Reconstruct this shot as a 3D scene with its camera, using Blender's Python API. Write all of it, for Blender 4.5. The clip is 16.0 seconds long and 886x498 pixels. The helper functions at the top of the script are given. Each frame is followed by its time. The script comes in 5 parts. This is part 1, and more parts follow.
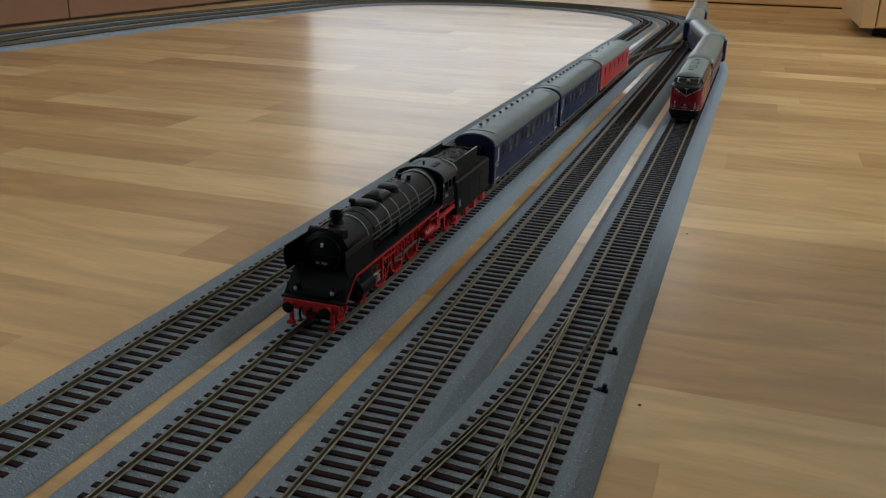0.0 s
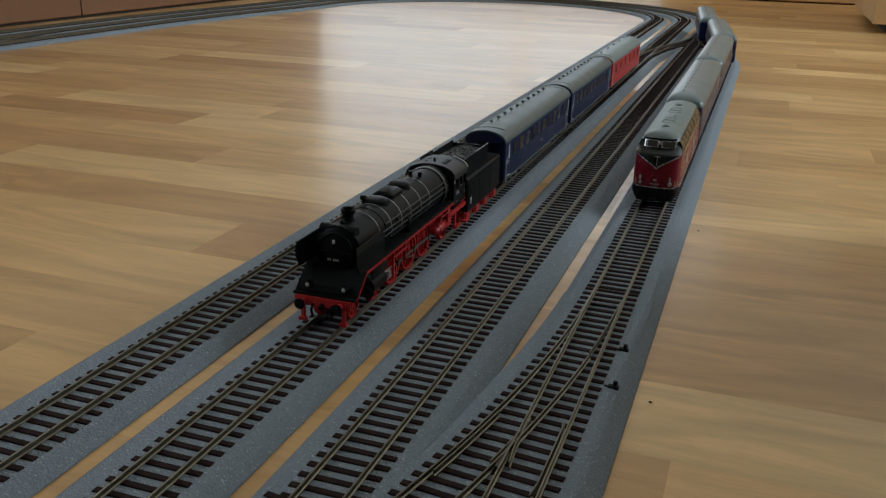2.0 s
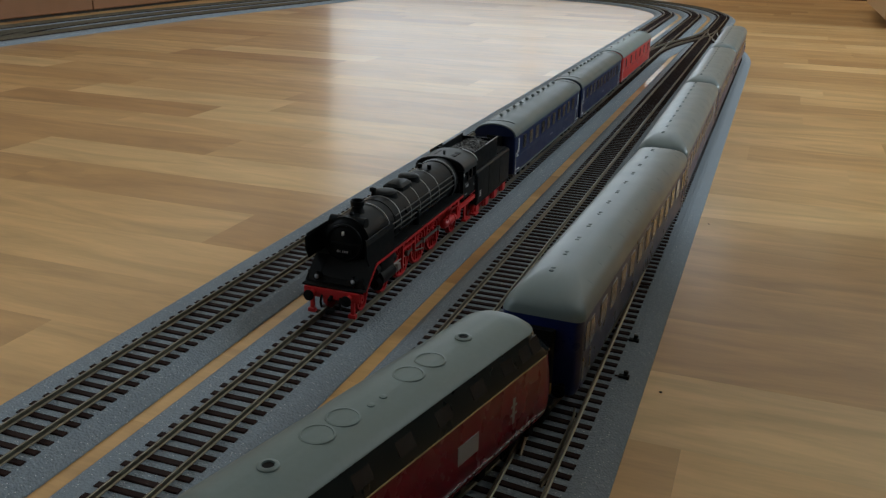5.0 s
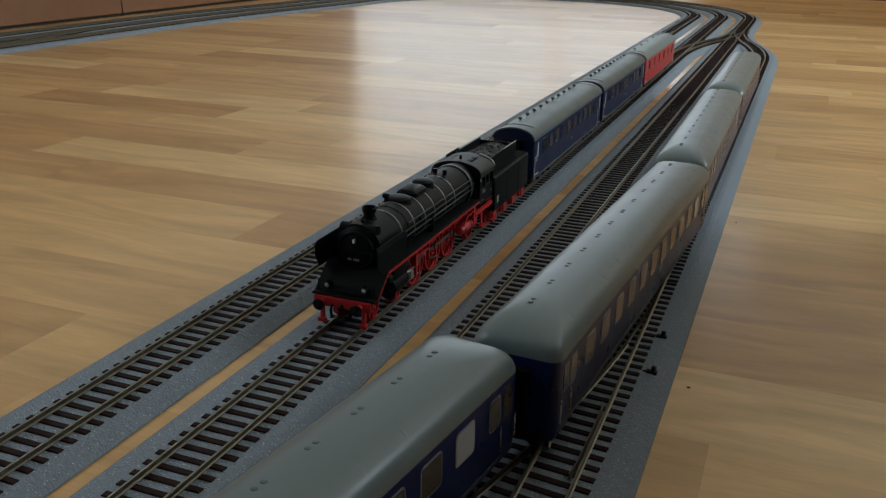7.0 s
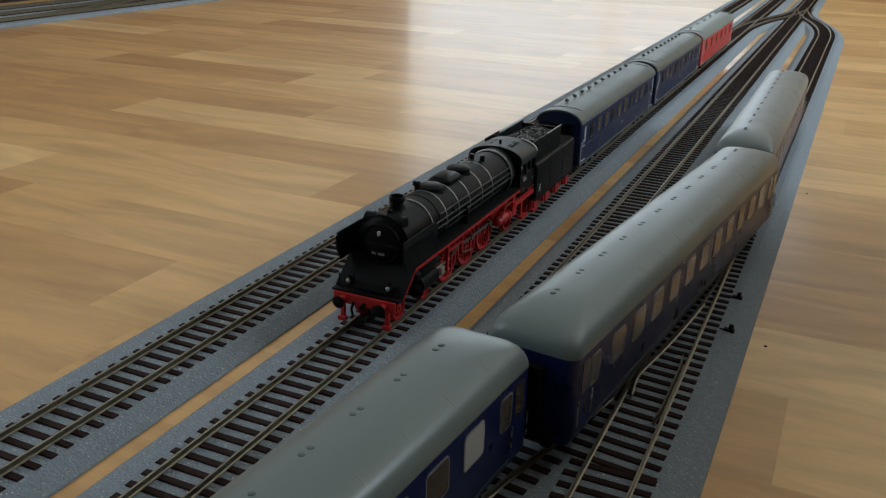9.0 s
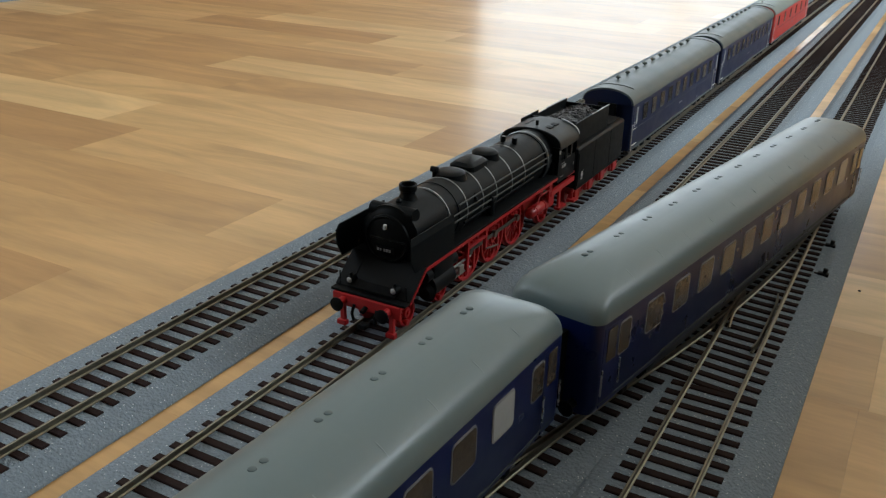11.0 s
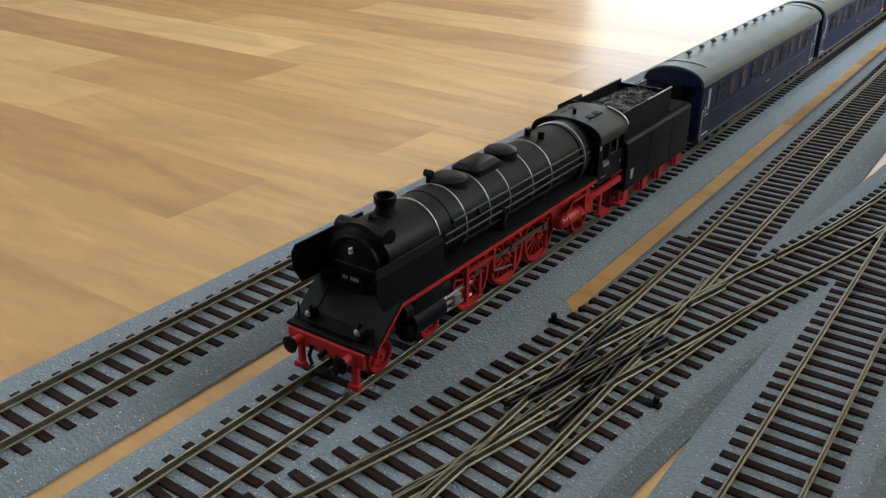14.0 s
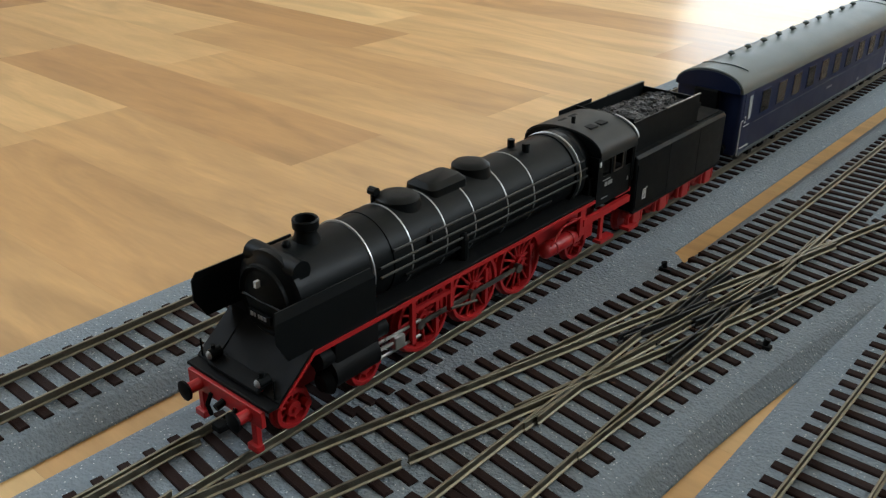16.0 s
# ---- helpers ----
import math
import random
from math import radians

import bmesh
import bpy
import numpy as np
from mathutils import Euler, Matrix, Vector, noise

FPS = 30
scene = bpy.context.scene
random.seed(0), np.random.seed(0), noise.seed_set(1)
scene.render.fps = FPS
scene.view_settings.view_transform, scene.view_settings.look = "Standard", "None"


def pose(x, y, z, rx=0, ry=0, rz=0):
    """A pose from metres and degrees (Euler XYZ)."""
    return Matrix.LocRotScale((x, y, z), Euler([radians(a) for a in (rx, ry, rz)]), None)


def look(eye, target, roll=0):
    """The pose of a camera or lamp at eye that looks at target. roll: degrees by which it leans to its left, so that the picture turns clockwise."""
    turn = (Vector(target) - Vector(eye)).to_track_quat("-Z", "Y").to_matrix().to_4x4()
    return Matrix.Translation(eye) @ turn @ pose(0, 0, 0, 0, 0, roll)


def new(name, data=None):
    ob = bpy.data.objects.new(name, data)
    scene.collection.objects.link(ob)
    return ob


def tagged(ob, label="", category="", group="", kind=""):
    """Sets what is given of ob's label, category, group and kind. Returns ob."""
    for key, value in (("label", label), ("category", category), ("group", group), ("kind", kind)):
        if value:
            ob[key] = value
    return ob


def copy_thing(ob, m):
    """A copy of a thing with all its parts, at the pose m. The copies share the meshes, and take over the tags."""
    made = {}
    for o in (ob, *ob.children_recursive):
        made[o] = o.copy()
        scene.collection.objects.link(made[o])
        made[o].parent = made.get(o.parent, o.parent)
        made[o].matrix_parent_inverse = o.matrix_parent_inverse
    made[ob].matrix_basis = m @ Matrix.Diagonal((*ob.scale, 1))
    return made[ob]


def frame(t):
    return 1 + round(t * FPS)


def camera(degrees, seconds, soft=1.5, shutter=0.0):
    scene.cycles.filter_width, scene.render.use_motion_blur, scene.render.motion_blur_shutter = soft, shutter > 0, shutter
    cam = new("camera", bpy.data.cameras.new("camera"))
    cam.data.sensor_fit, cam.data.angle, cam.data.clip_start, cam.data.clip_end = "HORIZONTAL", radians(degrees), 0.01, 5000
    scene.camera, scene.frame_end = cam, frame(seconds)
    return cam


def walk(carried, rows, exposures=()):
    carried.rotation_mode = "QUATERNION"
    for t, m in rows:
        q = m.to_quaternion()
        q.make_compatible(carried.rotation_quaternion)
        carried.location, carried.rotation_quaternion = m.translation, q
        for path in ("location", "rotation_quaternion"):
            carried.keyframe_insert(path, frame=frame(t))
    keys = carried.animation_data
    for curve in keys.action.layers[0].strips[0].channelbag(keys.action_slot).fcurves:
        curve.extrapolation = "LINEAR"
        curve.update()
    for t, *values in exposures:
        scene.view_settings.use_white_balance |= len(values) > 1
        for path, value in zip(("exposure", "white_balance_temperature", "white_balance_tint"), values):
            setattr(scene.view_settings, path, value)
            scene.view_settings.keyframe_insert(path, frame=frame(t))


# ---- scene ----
cam = camera(53.0, 16.0, soft=1.3)
# seconds, place in metres, pitch + 90, roll, yaw
CAM = [
    (0.0, 0.1868, -0.3584, 0.1928, 70.48, -1.38, 19.18),
    (0.5, 0.1868, -0.3582, 0.1939, 70.19, -1.21, 19.12),
    (1.0, 0.1878, -0.3589, 0.1947, 70.25, -1.11, 19.48),
    (1.5, 0.1870, -0.3593, 0.1942, 70.30, -1.16, 19.77),
    (2.0, 0.1867, -0.3596, 0.1932, 70.26, -1.24, 19.82),
    (2.5, 0.1863, -0.3595, 0.1936, 70.21, -1.25, 19.79),
    (3.0, 0.1865, -0.3592, 0.1933, 70.22, -1.14, 19.80),
    (3.5, 0.1864, -0.3595, 0.1934, 70.22, -1.23, 19.82),
    (4.0, 0.1869, -0.3605, 0.1914, 70.14, -1.26, 20.08),
    (6.5, 0.1852, -0.3656, 0.1908, 70.02, -1.08, 21.21),
    (7.0, 0.1858, -0.3676, 0.1889, 70.17, -0.89, 21.87),
    (7.5, 0.1832, -0.3742, 0.1895, 69.91, -0.91, 22.43),
    (8.0, 0.1807, -0.3814, 0.1857, 69.42, -1.12, 23.52),
    (8.5, 0.1770, -0.3848, 0.1839, 69.01, -1.30, 24.19),
    (11.0, 0.1677, -0.4182, 0.1711, 67.14, -1.35, 29.06),
    (11.5, 0.1639, -0.4265, 0.1683, 66.43, -1.36, 29.84),
    (12.0, 0.1627, -0.4380, 0.1664, 66.07, -1.09, 30.71),
    (12.5, 0.1637, -0.4442, 0.1646, 65.72, -0.81, 31.35),
    (13.0, 0.1615, -0.4505, 0.1646, 65.14, -0.61, 32.28),
    (13.5, 0.1594, -0.4626, 0.1639, 64.85, -0.14, 34.07),
    (14.0, 0.1601, -0.4700, 0.1620, 64.75, -0.31, 35.23),
    (14.5, 0.1593, -0.4718, 0.1572, 64.72, -0.95, 35.49),
    (15.0, 0.1598, -0.4732, 0.1545, 64.54, -0.98, 36.21),
    (15.5, 0.1616, -0.4822, 0.1556, 64.41, -0.62, 38.27),
    (16.0, 0.1621, -0.4959, 0.1538, 63.98, -0.49, 40.87),
]
EXPOSE = [(0.0, 0.18), (7.0, 0.18), (8.5, 0.38), (11.0, 0.9), (12.5, 1.12), (14.0, 1.25), (16.0, 1.3)]
walk(cam, [(t, pose(x, y, z, rx, ry, rz)) for t, x, y, z, rx, ry, rz in CAM], exposures=EXPOSE)

# ---- light ----
world = bpy.data.worlds.new("world")
scene.world = world
world.use_nodes = True
wn = world.node_tree.nodes
sky = wn.new("ShaderNodeTexSky")
sky.sky_type, sky.sun_disc = "NISHITA", False
sky.sun_elevation, sky.sun_rotation = radians(38), radians(200)
world.node_tree.links.new(sky.outputs[0], wn["Background"].inputs[0])
wn["Background"].inputs[1].default_value = 0.10


def window_light(name, m, width, height, power, colour):
    data = bpy.data.lights.new(name, "AREA")
    data.shape, data.size, data.size_y, data.energy, data.color = "RECTANGLE", width, height, power, colour
    ob = new(name, data)
    ob.matrix_world = m
    return ob


# daylight in the openings: low wide far window, unseen east one, added west fill
window_light("low_window_daylight", look((-0.80, 3.32, 0.70), (-0.80, 0, 0.70)), 1.82, 1.04, 6.8, (0.86, 0.94, 1.0))
window_light("west_fill_light", look((-2.02, -0.9, 1.45), (0, -0.5, 1.3)), 1.6, 1.2, 9.5, (0.80, 0.92, 1.0))
window_light("east_window_daylight", look((2.46, 1.7, 1.45), (0, 1.7, 1.5)), 1.6, 1.2, 54, (0.82, 0.93, 1.0))


# ---- materials ----
def material(name, base, rough=0.5, metal=0.0, var=0.12, scale=300.0, bump=0.0, spec=0.5, grain=None, fine=None):
    m = bpy.data.materials.new(name)
    m.use_nodes = True
    nt = m.node_tree
    N, L = nt.nodes, nt.links
    b = N["Principled BSDF"]
    b.inputs["Roughness"].default_value, b.inputs["Metallic"].default_value = rough, metal
    b.inputs["Specular IOR Level"].default_value = spec
    tc = N.new("ShaderNodeTexCoord")
    n1 = N.new("ShaderNodeTexNoise")
    n1.inputs["Scale"].default_value, n1.inputs["Detail"].default_value = scale, 4
    L.new(tc.outputs["Object"], n1.inputs["Vector"])
    n2 = N.new("ShaderNodeTexNoise")
    n2.inputs["Scale"].default_value, n2.inputs["Detail"].default_value = fine or scale * 7, 2
    L.new(tc.outputs["Object"], n2.inputs["Vector"])
    mix = N.new("ShaderNodeMix")
    mix.data_type = "RGBA"
    lo, hi = [max(0, c * (1 - var)) for c in base], [min(1, c * (1 + var)) for c in base]
    mix.inputs["A"].default_value, mix.inputs["B"].default_value = (*lo, 1), (*hi, 1)
    add = N.new("ShaderNodeMath")
    add.operation = "MULTIPLY_ADD"
    L.new(n2.outputs["Fac"], add.inputs[0])
    add.inputs[1].default_value = 0.5
    half = N.new("ShaderNodeMath")
    half.operation = "MULTIPLY"
    L.new(n1.outputs["Fac"], half.inputs[0])
    half.inputs[1].default_value = 0.5
    L.new(half.outputs[0], add.inputs[2])
    L.new(add.outputs[0], mix.inputs["Factor"])
    L.new(mix.outputs["Result"], b.inputs["Base Color"])
    rr = N.new("ShaderNodeMapRange")
    L.new(n1.outputs["Fac"], rr.inputs["Value"])
    rr.inputs["To Min"].default_value, rr.inputs["To Max"].default_value = max(0.03, rough - 0.1), min(1, rough + 0.1)
    L.new(rr.outputs[0], b.inputs["Roughness"])
    if bump:
        bp = N.new("ShaderNodeBump")
        bp.inputs["Strength"].default_value, bp.inputs["Distance"].default_value = 1.0, bump
        L.new(n2.outputs["Fac"], bp.inputs["Height"])
        L.new(bp.outputs[0], b.inputs["Normal"])
    return m


def laminate():
    """Beech-look laminate: every strip has its own tone and grain that runs along x."""
    m = bpy.data.materials.new("beech_laminate")
    m.use_nodes = True
    N, L = m.node_tree.nodes, m.node_tree.links
    b = N["Principled BSDF"]
    info, geo, tc = N.new("ShaderNodeObjectInfo"), N.new("ShaderNodeNewGeometry"), N.new("ShaderNodeTexCoord")
    s = N.new("ShaderNodeMath")
    s.operation = "ADD"
    L.new(info.outputs["Random"], s.inputs[0])
    L.new(geo.outputs["Random Per Island"], s.inputs[1])
    fr = N.new("ShaderNodeMath")
    fr.operation = "FRACT"
    L.new(s.outputs[0], fr.inputs[0])
    ramp = N.new("ShaderNodeValToRGB")
    cr = ramp.color_ramp
    cr.elements[0].position, cr.elements[0].color = 0.0, (0.49, 0.262, 0.094, 1)
    cr.elements[1].position, cr.elements[1].color = 1.0, (0.80, 0.536, 0.242, 1)
    for p, c in ((0.16, (0.59, 0.341, 0.132, 1)), (0.5, (0.65, 0.389, 0.157, 1)), (0.85, (0.73, 0.460, 0.194, 1))):
        e = cr.elements.new(p)
        e.color = c
    L.new(fr.outputs[0], ramp.inputs[0])
    off = N.new("ShaderNodeVectorMath")
    off.operation = "MULTIPLY_ADD"
    L.new(geo.outputs["Position"], off.inputs[0])
    off.inputs[1].default_value = (6.0, 30, 1)
    cx = N.new("ShaderNodeCombineXYZ")
    sc = N.new("ShaderNodeMath")
    sc.operation = "MULTIPLY"
    L.new(fr.outputs[0], sc.inputs[0])
    sc.inputs[1].default_value = 37.0
    L.new(sc.outputs[0], cx.inputs[0])
    L.new(sc.outputs[0], cx.inputs[1])
    L.new(cx.outputs[0], off.inputs[2])
    g1 = N.new("ShaderNodeTexNoise")
    g1.inputs["Scale"].default_value, g1.inputs["Detail"].default_value, g1.inputs["Distortion"].default_value = 1.0, 4, 1.6
    L.new(off.outputs[0], g1.inputs["Vector"])
    off2 = N.new("ShaderNodeVectorMath")
    off2.operation = "MULTIPLY_ADD"
    L.new(geo.outputs["Position"], off2.inputs[0])
    off2.inputs[1].default_value = (70, 520, 1)
    L.new(cx.outputs[0], off2.inputs[2])
    g2 = N.new("ShaderNodeTexNoise")
    g2.inputs["Scale"].default_value, g2.inputs["Detail"].default_value = 1.0, 3
    L.new(off2.outputs[0], g2.inputs["Vector"])
    r1 = N.new("ShaderNodeMapRange")
    L.new(g1.outputs["Fac"], r1.inputs["Value"])
    r1.inputs["From Min"].default_value, r1.inputs["From Max"].default_value = 0.3, 0.7
    r1.inputs["To Min"].default_value, r1.inputs["To Max"].default_value = 0.80, 1.13
    r2 = N.new("ShaderNodeMapRange")
    L.new(g2.outputs["Fac"], r2.inputs["Value"])
    r2.inputs["From Min"].default_value, r2.inputs["From Max"].default_value = 0.3, 0.7
    r2.inputs["To Min"].default_value, r2.inputs["To Max"].default_value = 0.955, 1.035
    mu = N.new("ShaderNodeMath")
    mu.operation = "MULTIPLY"
    L.new(r1.outputs[0], mu.inputs[0])
    L.new(r2.outputs[0], mu.inputs[1])
    vm = N.new("ShaderNodeVectorMath")
    vm.operation = "SCALE"
    L.new(ramp.outputs[0], vm.inputs[0])
    L.new(mu.outputs[0], vm.inputs["Scale"])
    L.new(vm.outputs[0], b.inputs["Base Color"])
    dust = N.new("ShaderNodeTexNoise")
    dust.inputs["Scale"].default_value, dust.inputs["Detail"].default_value = 9, 4
    L.new(geo.outputs["Position"], dust.inputs["Vector"])
    b.inputs["Specular IOR Level"].default_value = 0.22
    b.inputs["Coat Weight"].default_value, b.inputs["Coat Roughness"].default_value = 0.40, 0.19
    rr = N.new("ShaderNodeMapRange")
    L.new(dust.outputs["Fac"], rr.inputs["Value"])
    rr.inputs["To Min"].default_value, rr.inputs["To Max"].default_value = 0.34, 0.46
    L.new(rr.outputs[0], b.inputs["Roughness"])
    bp = N.new("ShaderNodeBump")
    bp.inputs["Strength"].default_value, bp.inputs["Distance"].default_value = 0.25, 0.00012
    L.new(g2.outputs["Fac"], bp.inputs["Height"])
    L.new(bp.outputs[0], b.inputs["Normal"])
    return m


def foam():
    """Grey foam ballast: granular relief and scattered pale grains."""
    m = material("grey_foam_ballast", (0.240, 0.286, 0.326), 0.85, 0, 0.34, 330, 0.0009, 0.3, fine=900)
    N, L = m.node_tree.nodes, m.node_tree.links
    b = N["Principled BSDF"]
    old = b.inputs["Base Color"].links[0].from_socket
    tc = N.new("ShaderNodeTexCoord")
    v = N.new("ShaderNodeTexVoronoi")
    v.inputs["Scale"].default_value = 1500
    L.new(tc.outputs["Object"], v.inputs["Vector"])
    w = N.new("ShaderNodeTexWhiteNoise")
    L.new(v.outputs["Position"], w.inputs["Vector"])
    gt = N.new("ShaderNodeMath")
    gt.operation = "GREATER_THAN"
    L.new(w.outputs["Value"], gt.inputs[0])
    gt.inputs[1].default_value = 0.93
    lt = N.new("ShaderNodeMath")
    lt.operation = "LESS_THAN"
    L.new(v.outputs["Distance"], lt.inputs[0])
    lt.inputs[1].default_value = 0.36
    mu = N.new("ShaderNodeMath")
    mu.operation = "MULTIPLY"
    L.new(gt.outputs[0], mu.inputs[0])
    L.new(lt.outputs[0], mu.inputs[1])
    mx = N.new("ShaderNodeMix")
    mx.data_type = "RGBA"
    L.new(mu.outputs[0], mx.inputs["Factor"])
    L.new(old, mx.inputs["A"])
    mx.inputs["B"].default_value = (0.62, 0.65, 0.68, 1)
    L.new(mx.outputs["Result"], b.inputs["Base Color"])
    return m


WOOD = laminate()
FOAM = foam()
SLEEPER = material("dark_brown_sleeper", (0.030, 0.0175, 0.0160), 0.8, 0, 0.3, 400, 0.0001, 0.10)
RAIL = material("oxidised_rail", (0.235, 0.21, 0.155), 0.38, 0.85, 0.4, 160)
BLACKRAIL = material("black_frog_plastic", (0.02, 0.02, 0.021), 0.45)
BLACK = material("black_loco_paint", (0.0050, 0.0062, 0.0066), 0.42, 0, 0.3, 250, 0, 0.12)
BLACKMATT = material("matt_black_plastic", (0.006, 0.0065, 0.007), 0.55, 0, 0.3, 250, 0, 0.12)
CABROOF = material("dark_cab_roof", (0.013, 0.016, 0.016), 0.45, 0, 0.2, 80, 0, 0.35)
COAL = material("coal_black", (0.007, 0.007, 0.0075), 0.35, 0, 0.5, 900, 0.0004)
LOCORED = material("bright_red_chassis", (0.50, 0.018, 0.020), 0.42, 0, 0.15, 220)
STEEL = material("bright_steel", (0.55, 0.55, 0.54), 0.3, 0.9, 0.1, 300)
DIMSTEEL = material("dull_steel_rods", (0.16, 0.14, 0.12), 0.4, 0.7, 0.2, 300)
PIPE = material("dark_boiler_pipe", (0.045, 0.045, 0.043), 0.4, 0.3, 0.2, 300)
BANDS = material("worn_silver_bands", (0.42, 0.43, 0.43), 0.38, 0.7, 0.45, 120)
WHITE = material("white_print", (0.72, 0.72, 0.70), 0.5, 0, 0.05)
GREYPRINT = material("grey_print", (0.30, 0.30, 0.30), 0.5, 0, 0.05)
LAMPGLASS = material("lamp_lens", (0.36, 0.38, 0.40), 0.10, 0, 0.05)
BLUE = material("dark_blue_coach_paint", (0.006, 0.014, 0.085), 0.30, 0, 0.15, 90, 0, 0.32)
BLUE2 = material("steel_blue_coach_paint", (0.0075, 0.016, 0.056), 0.42, 0, 0.2, 90, 0, 0.35)
ROOFSILVER = material("silver_grey_roof", (0.150, 0.196, 0.200), 0.34, 0.0, 0.05, 60, 0, 0.6)
ROOFVENT = material("dull_roof_vent", (0.10, 0.135, 0.14), 0.4, 0, 0.1, 200)
SEAM = material("pale_roof_seam", (0.21, 0.265, 0.265), 0.5, 0, 0.1, 200)
FRAMESILVER = material("dull_silver_window_frame", (0.30, 0.31, 0.33), 0.35, 0.4, 0.1, 300)
ROOFGREY = material("dark_green_grey_roof", (0.075, 0.098, 0.094), 0.42, 0, 0.16, 60)
ROOFLIGHT = material("pale_grey_roof", (0.165, 0.21, 0.20), 0.45, 0, 0.12, 80)
SKIRT = material("grey_skirt", (0.085, 0.10, 0.105), 0.6, 0, 0.2, 120)
VANRED = material("red_van_paint", (0.50, 0.035, 0.03), 0.4, 0, 0.12, 100)
DIESELRED = material("dark_red_diesel_paint", (0.17, 0.008, 0.018), 0.28, 0, 0.12, 90, 0, 0.25)
ANTHRACITE = material("anthracite_paint", (0.010, 0.014, 0.014), 0.30, 0, 0.2, 120, 0, 0.3)
PANE = material("smoky_window_pane", (0.035, 0.03, 0.026), 0.08, 0, 0.4, 60)
TANPANE = material("brown_interior_pane", (0.085, 0.066, 0.050), 0.14, 0, 0.55, 130)
PALEPANE = material("frosted_white_pane", (0.50, 0.52, 0.52), 0.2, 0, 0.1, 80)
SILVER = material("silver_trim", (0.55, 0.57, 0.58), 0.28, 0.75, 0.08, 300)
BRASS = material("brass_trim", (0.55, 0.42, 0.20), 0.35, 0.7, 0.15, 300)
PINE = material("pine_furniture_board", (0.70, 0.47, 0.24), 0.4, 0, 0.18, 6, 0, fine=40)
DARKWOOD = material("reddish_brown_furniture_board", (0.22, 0.105, 0.05), 0.45, 0, 0.2, 5, 0, fine=30)
PLASTER = material("white_plaster", (0.72, 0.70, 0.66), 0.9, 0, 0.05, 3, 0.0005)
FRAMEWHITE = material("white_window_frame", (0.75, 0.75, 0.73), 0.4, 0, 0.04, 8)
# dark brown chosen so the unseen walls bounce little light onto the trains
DARKWALL = material("low_bounce_dark_wall", (0.085, 0.07, 0.055), 0.8, 0, 0.15, 3)
# near-black puts the shade under the furniture into the plinth colour; also underlay
SHADOWGAP = material("shadow_gap_dark", (0.03, 0.025, 0.02), 0.8, 0, 0.2, 10)


def glass():
    m = bpy.data.materials.new("window_glass")
    m.use_nodes = True
    b = m.node_tree.nodes["Principled BSDF"]
    b.inputs["Transmission Weight"].default_value, b.inputs["Roughness"].default_value, b.inputs["IOR"].default_value = 1.0, 0.0, 1.05
    return m


GLASS = glass()


# ---- mesh helpers ----
def finish(name, bm, mat, smooth=False):
    me = bpy.data.meshes.new(name)
    bm.to_mesh(me)
    bm.free()
    me.materials.append(mat)
    if smooth:
        for p in me.polygons:
            p.use_smooth = True
        me.set_sharp_from_angle(angle=radians(38))
    return me


def part(name, bm, mat, parent=None, label="", smooth=False):
    ob = new(name, finish(name, bm, mat, smooth))
    if parent is not None:
        ob.parent = parent
    if label:
        tagged(ob, label)
    return ob


def box(bm, x0, x1, y0, y1, z0, z1, bevel=0.0):
    g = bmesh.ops.create_cube(bm, size=1.0, matrix=Matrix.LocRotScale(((x0 + x1) / 2, (y0 + y1) / 2, (z0 + z1) / 2), None, (x1 - x0, y1 - y0, z1 - z0)))
    if bevel:
        es = list({e for v in g["verts"] for e in v.link_edges})
        bmesh.ops.bevel(bm, geom=es, offset=bevel, segments=2, affect="EDGES", profile=0.5)
    return bm


def tube(bm, a, b, r, r2=None, seg=10, caps=True):
    a, b = Vector(a), Vector(b)
    d = b - a
    m = Matrix.Translation((a + b) / 2) @ d.to_track_quat("Z", "Y").to_matrix().to_4x4()
    bmesh.ops.create_cone(bm, cap_ends=caps, segments=seg, radius1=r, radius2=r if r2 is None else r2, depth=d.length, matrix=m)
    return bm


def rings(bm, loops, close=True, cap=True):
    """Skin equal loops of points; caps close the first and the last."""
    vs = [[bm.verts.new(p) for p in lp] for lp in loops]
    n = len(vs[0])
    for a, b in zip(vs, vs[1:]):
        for i in range(n if close else n - 1):
            j = (i + 1) % n
            bm.faces.new((a[i], a[j], b[j], b[i]))
    if cap:
        bm.faces.new(vs[0][::-1])
        bm.faces.new(vs[-1])
    bmesh.ops.recalc_face_normals(bm, faces=bm.faces)
    return bm


def lathe(bm, at, prof, axis="z", seg=24):
    """Turned shape: prof holds (radius, height) along the axis."""
    loops = []
    for r, h in prof:
        lp = []
        for i in range(seg):
            a = 2 * math.pi * i / seg
            c, s = max(r, 1e-5) * math.cos(a), max(r, 1e-5) * math.sin(a)
            p = (c, s, h) if axis == "z" else ((c, h, s) if axis == "y" else (h, c, s))
            lp.append((at[0] + p[0], at[1] + p[1], at[2] + p[2]))
        loops.append(lp)
    return rings(bm, loops)


def outline(y0, y1, w, r, z, n=6):
    """A rounded rectangle in plan, y0 to y1 and w to each side, corner radius r (rx limited to w)."""
    rx, ry = min(r, w), r
    pts = []
    for cx, cy, a0 in ((w - rx, y1 - ry, 0), (-(w - rx), y1 - ry, 90), (-(w - rx), y0 + ry, 180), (w - rx, y0 + ry, 270)):
        for i in range(n + 1):
            a = radians(a0 + 90 * i / n)
            pts.append((cx + rx * math.cos(a), cy + ry * math.sin(a), z))
    return pts


def empty(name, m=None):
    ob = new(name)
    ob.empty_display_size = 0.02
    if m is not None:
        ob.matrix_world = m
    return ob


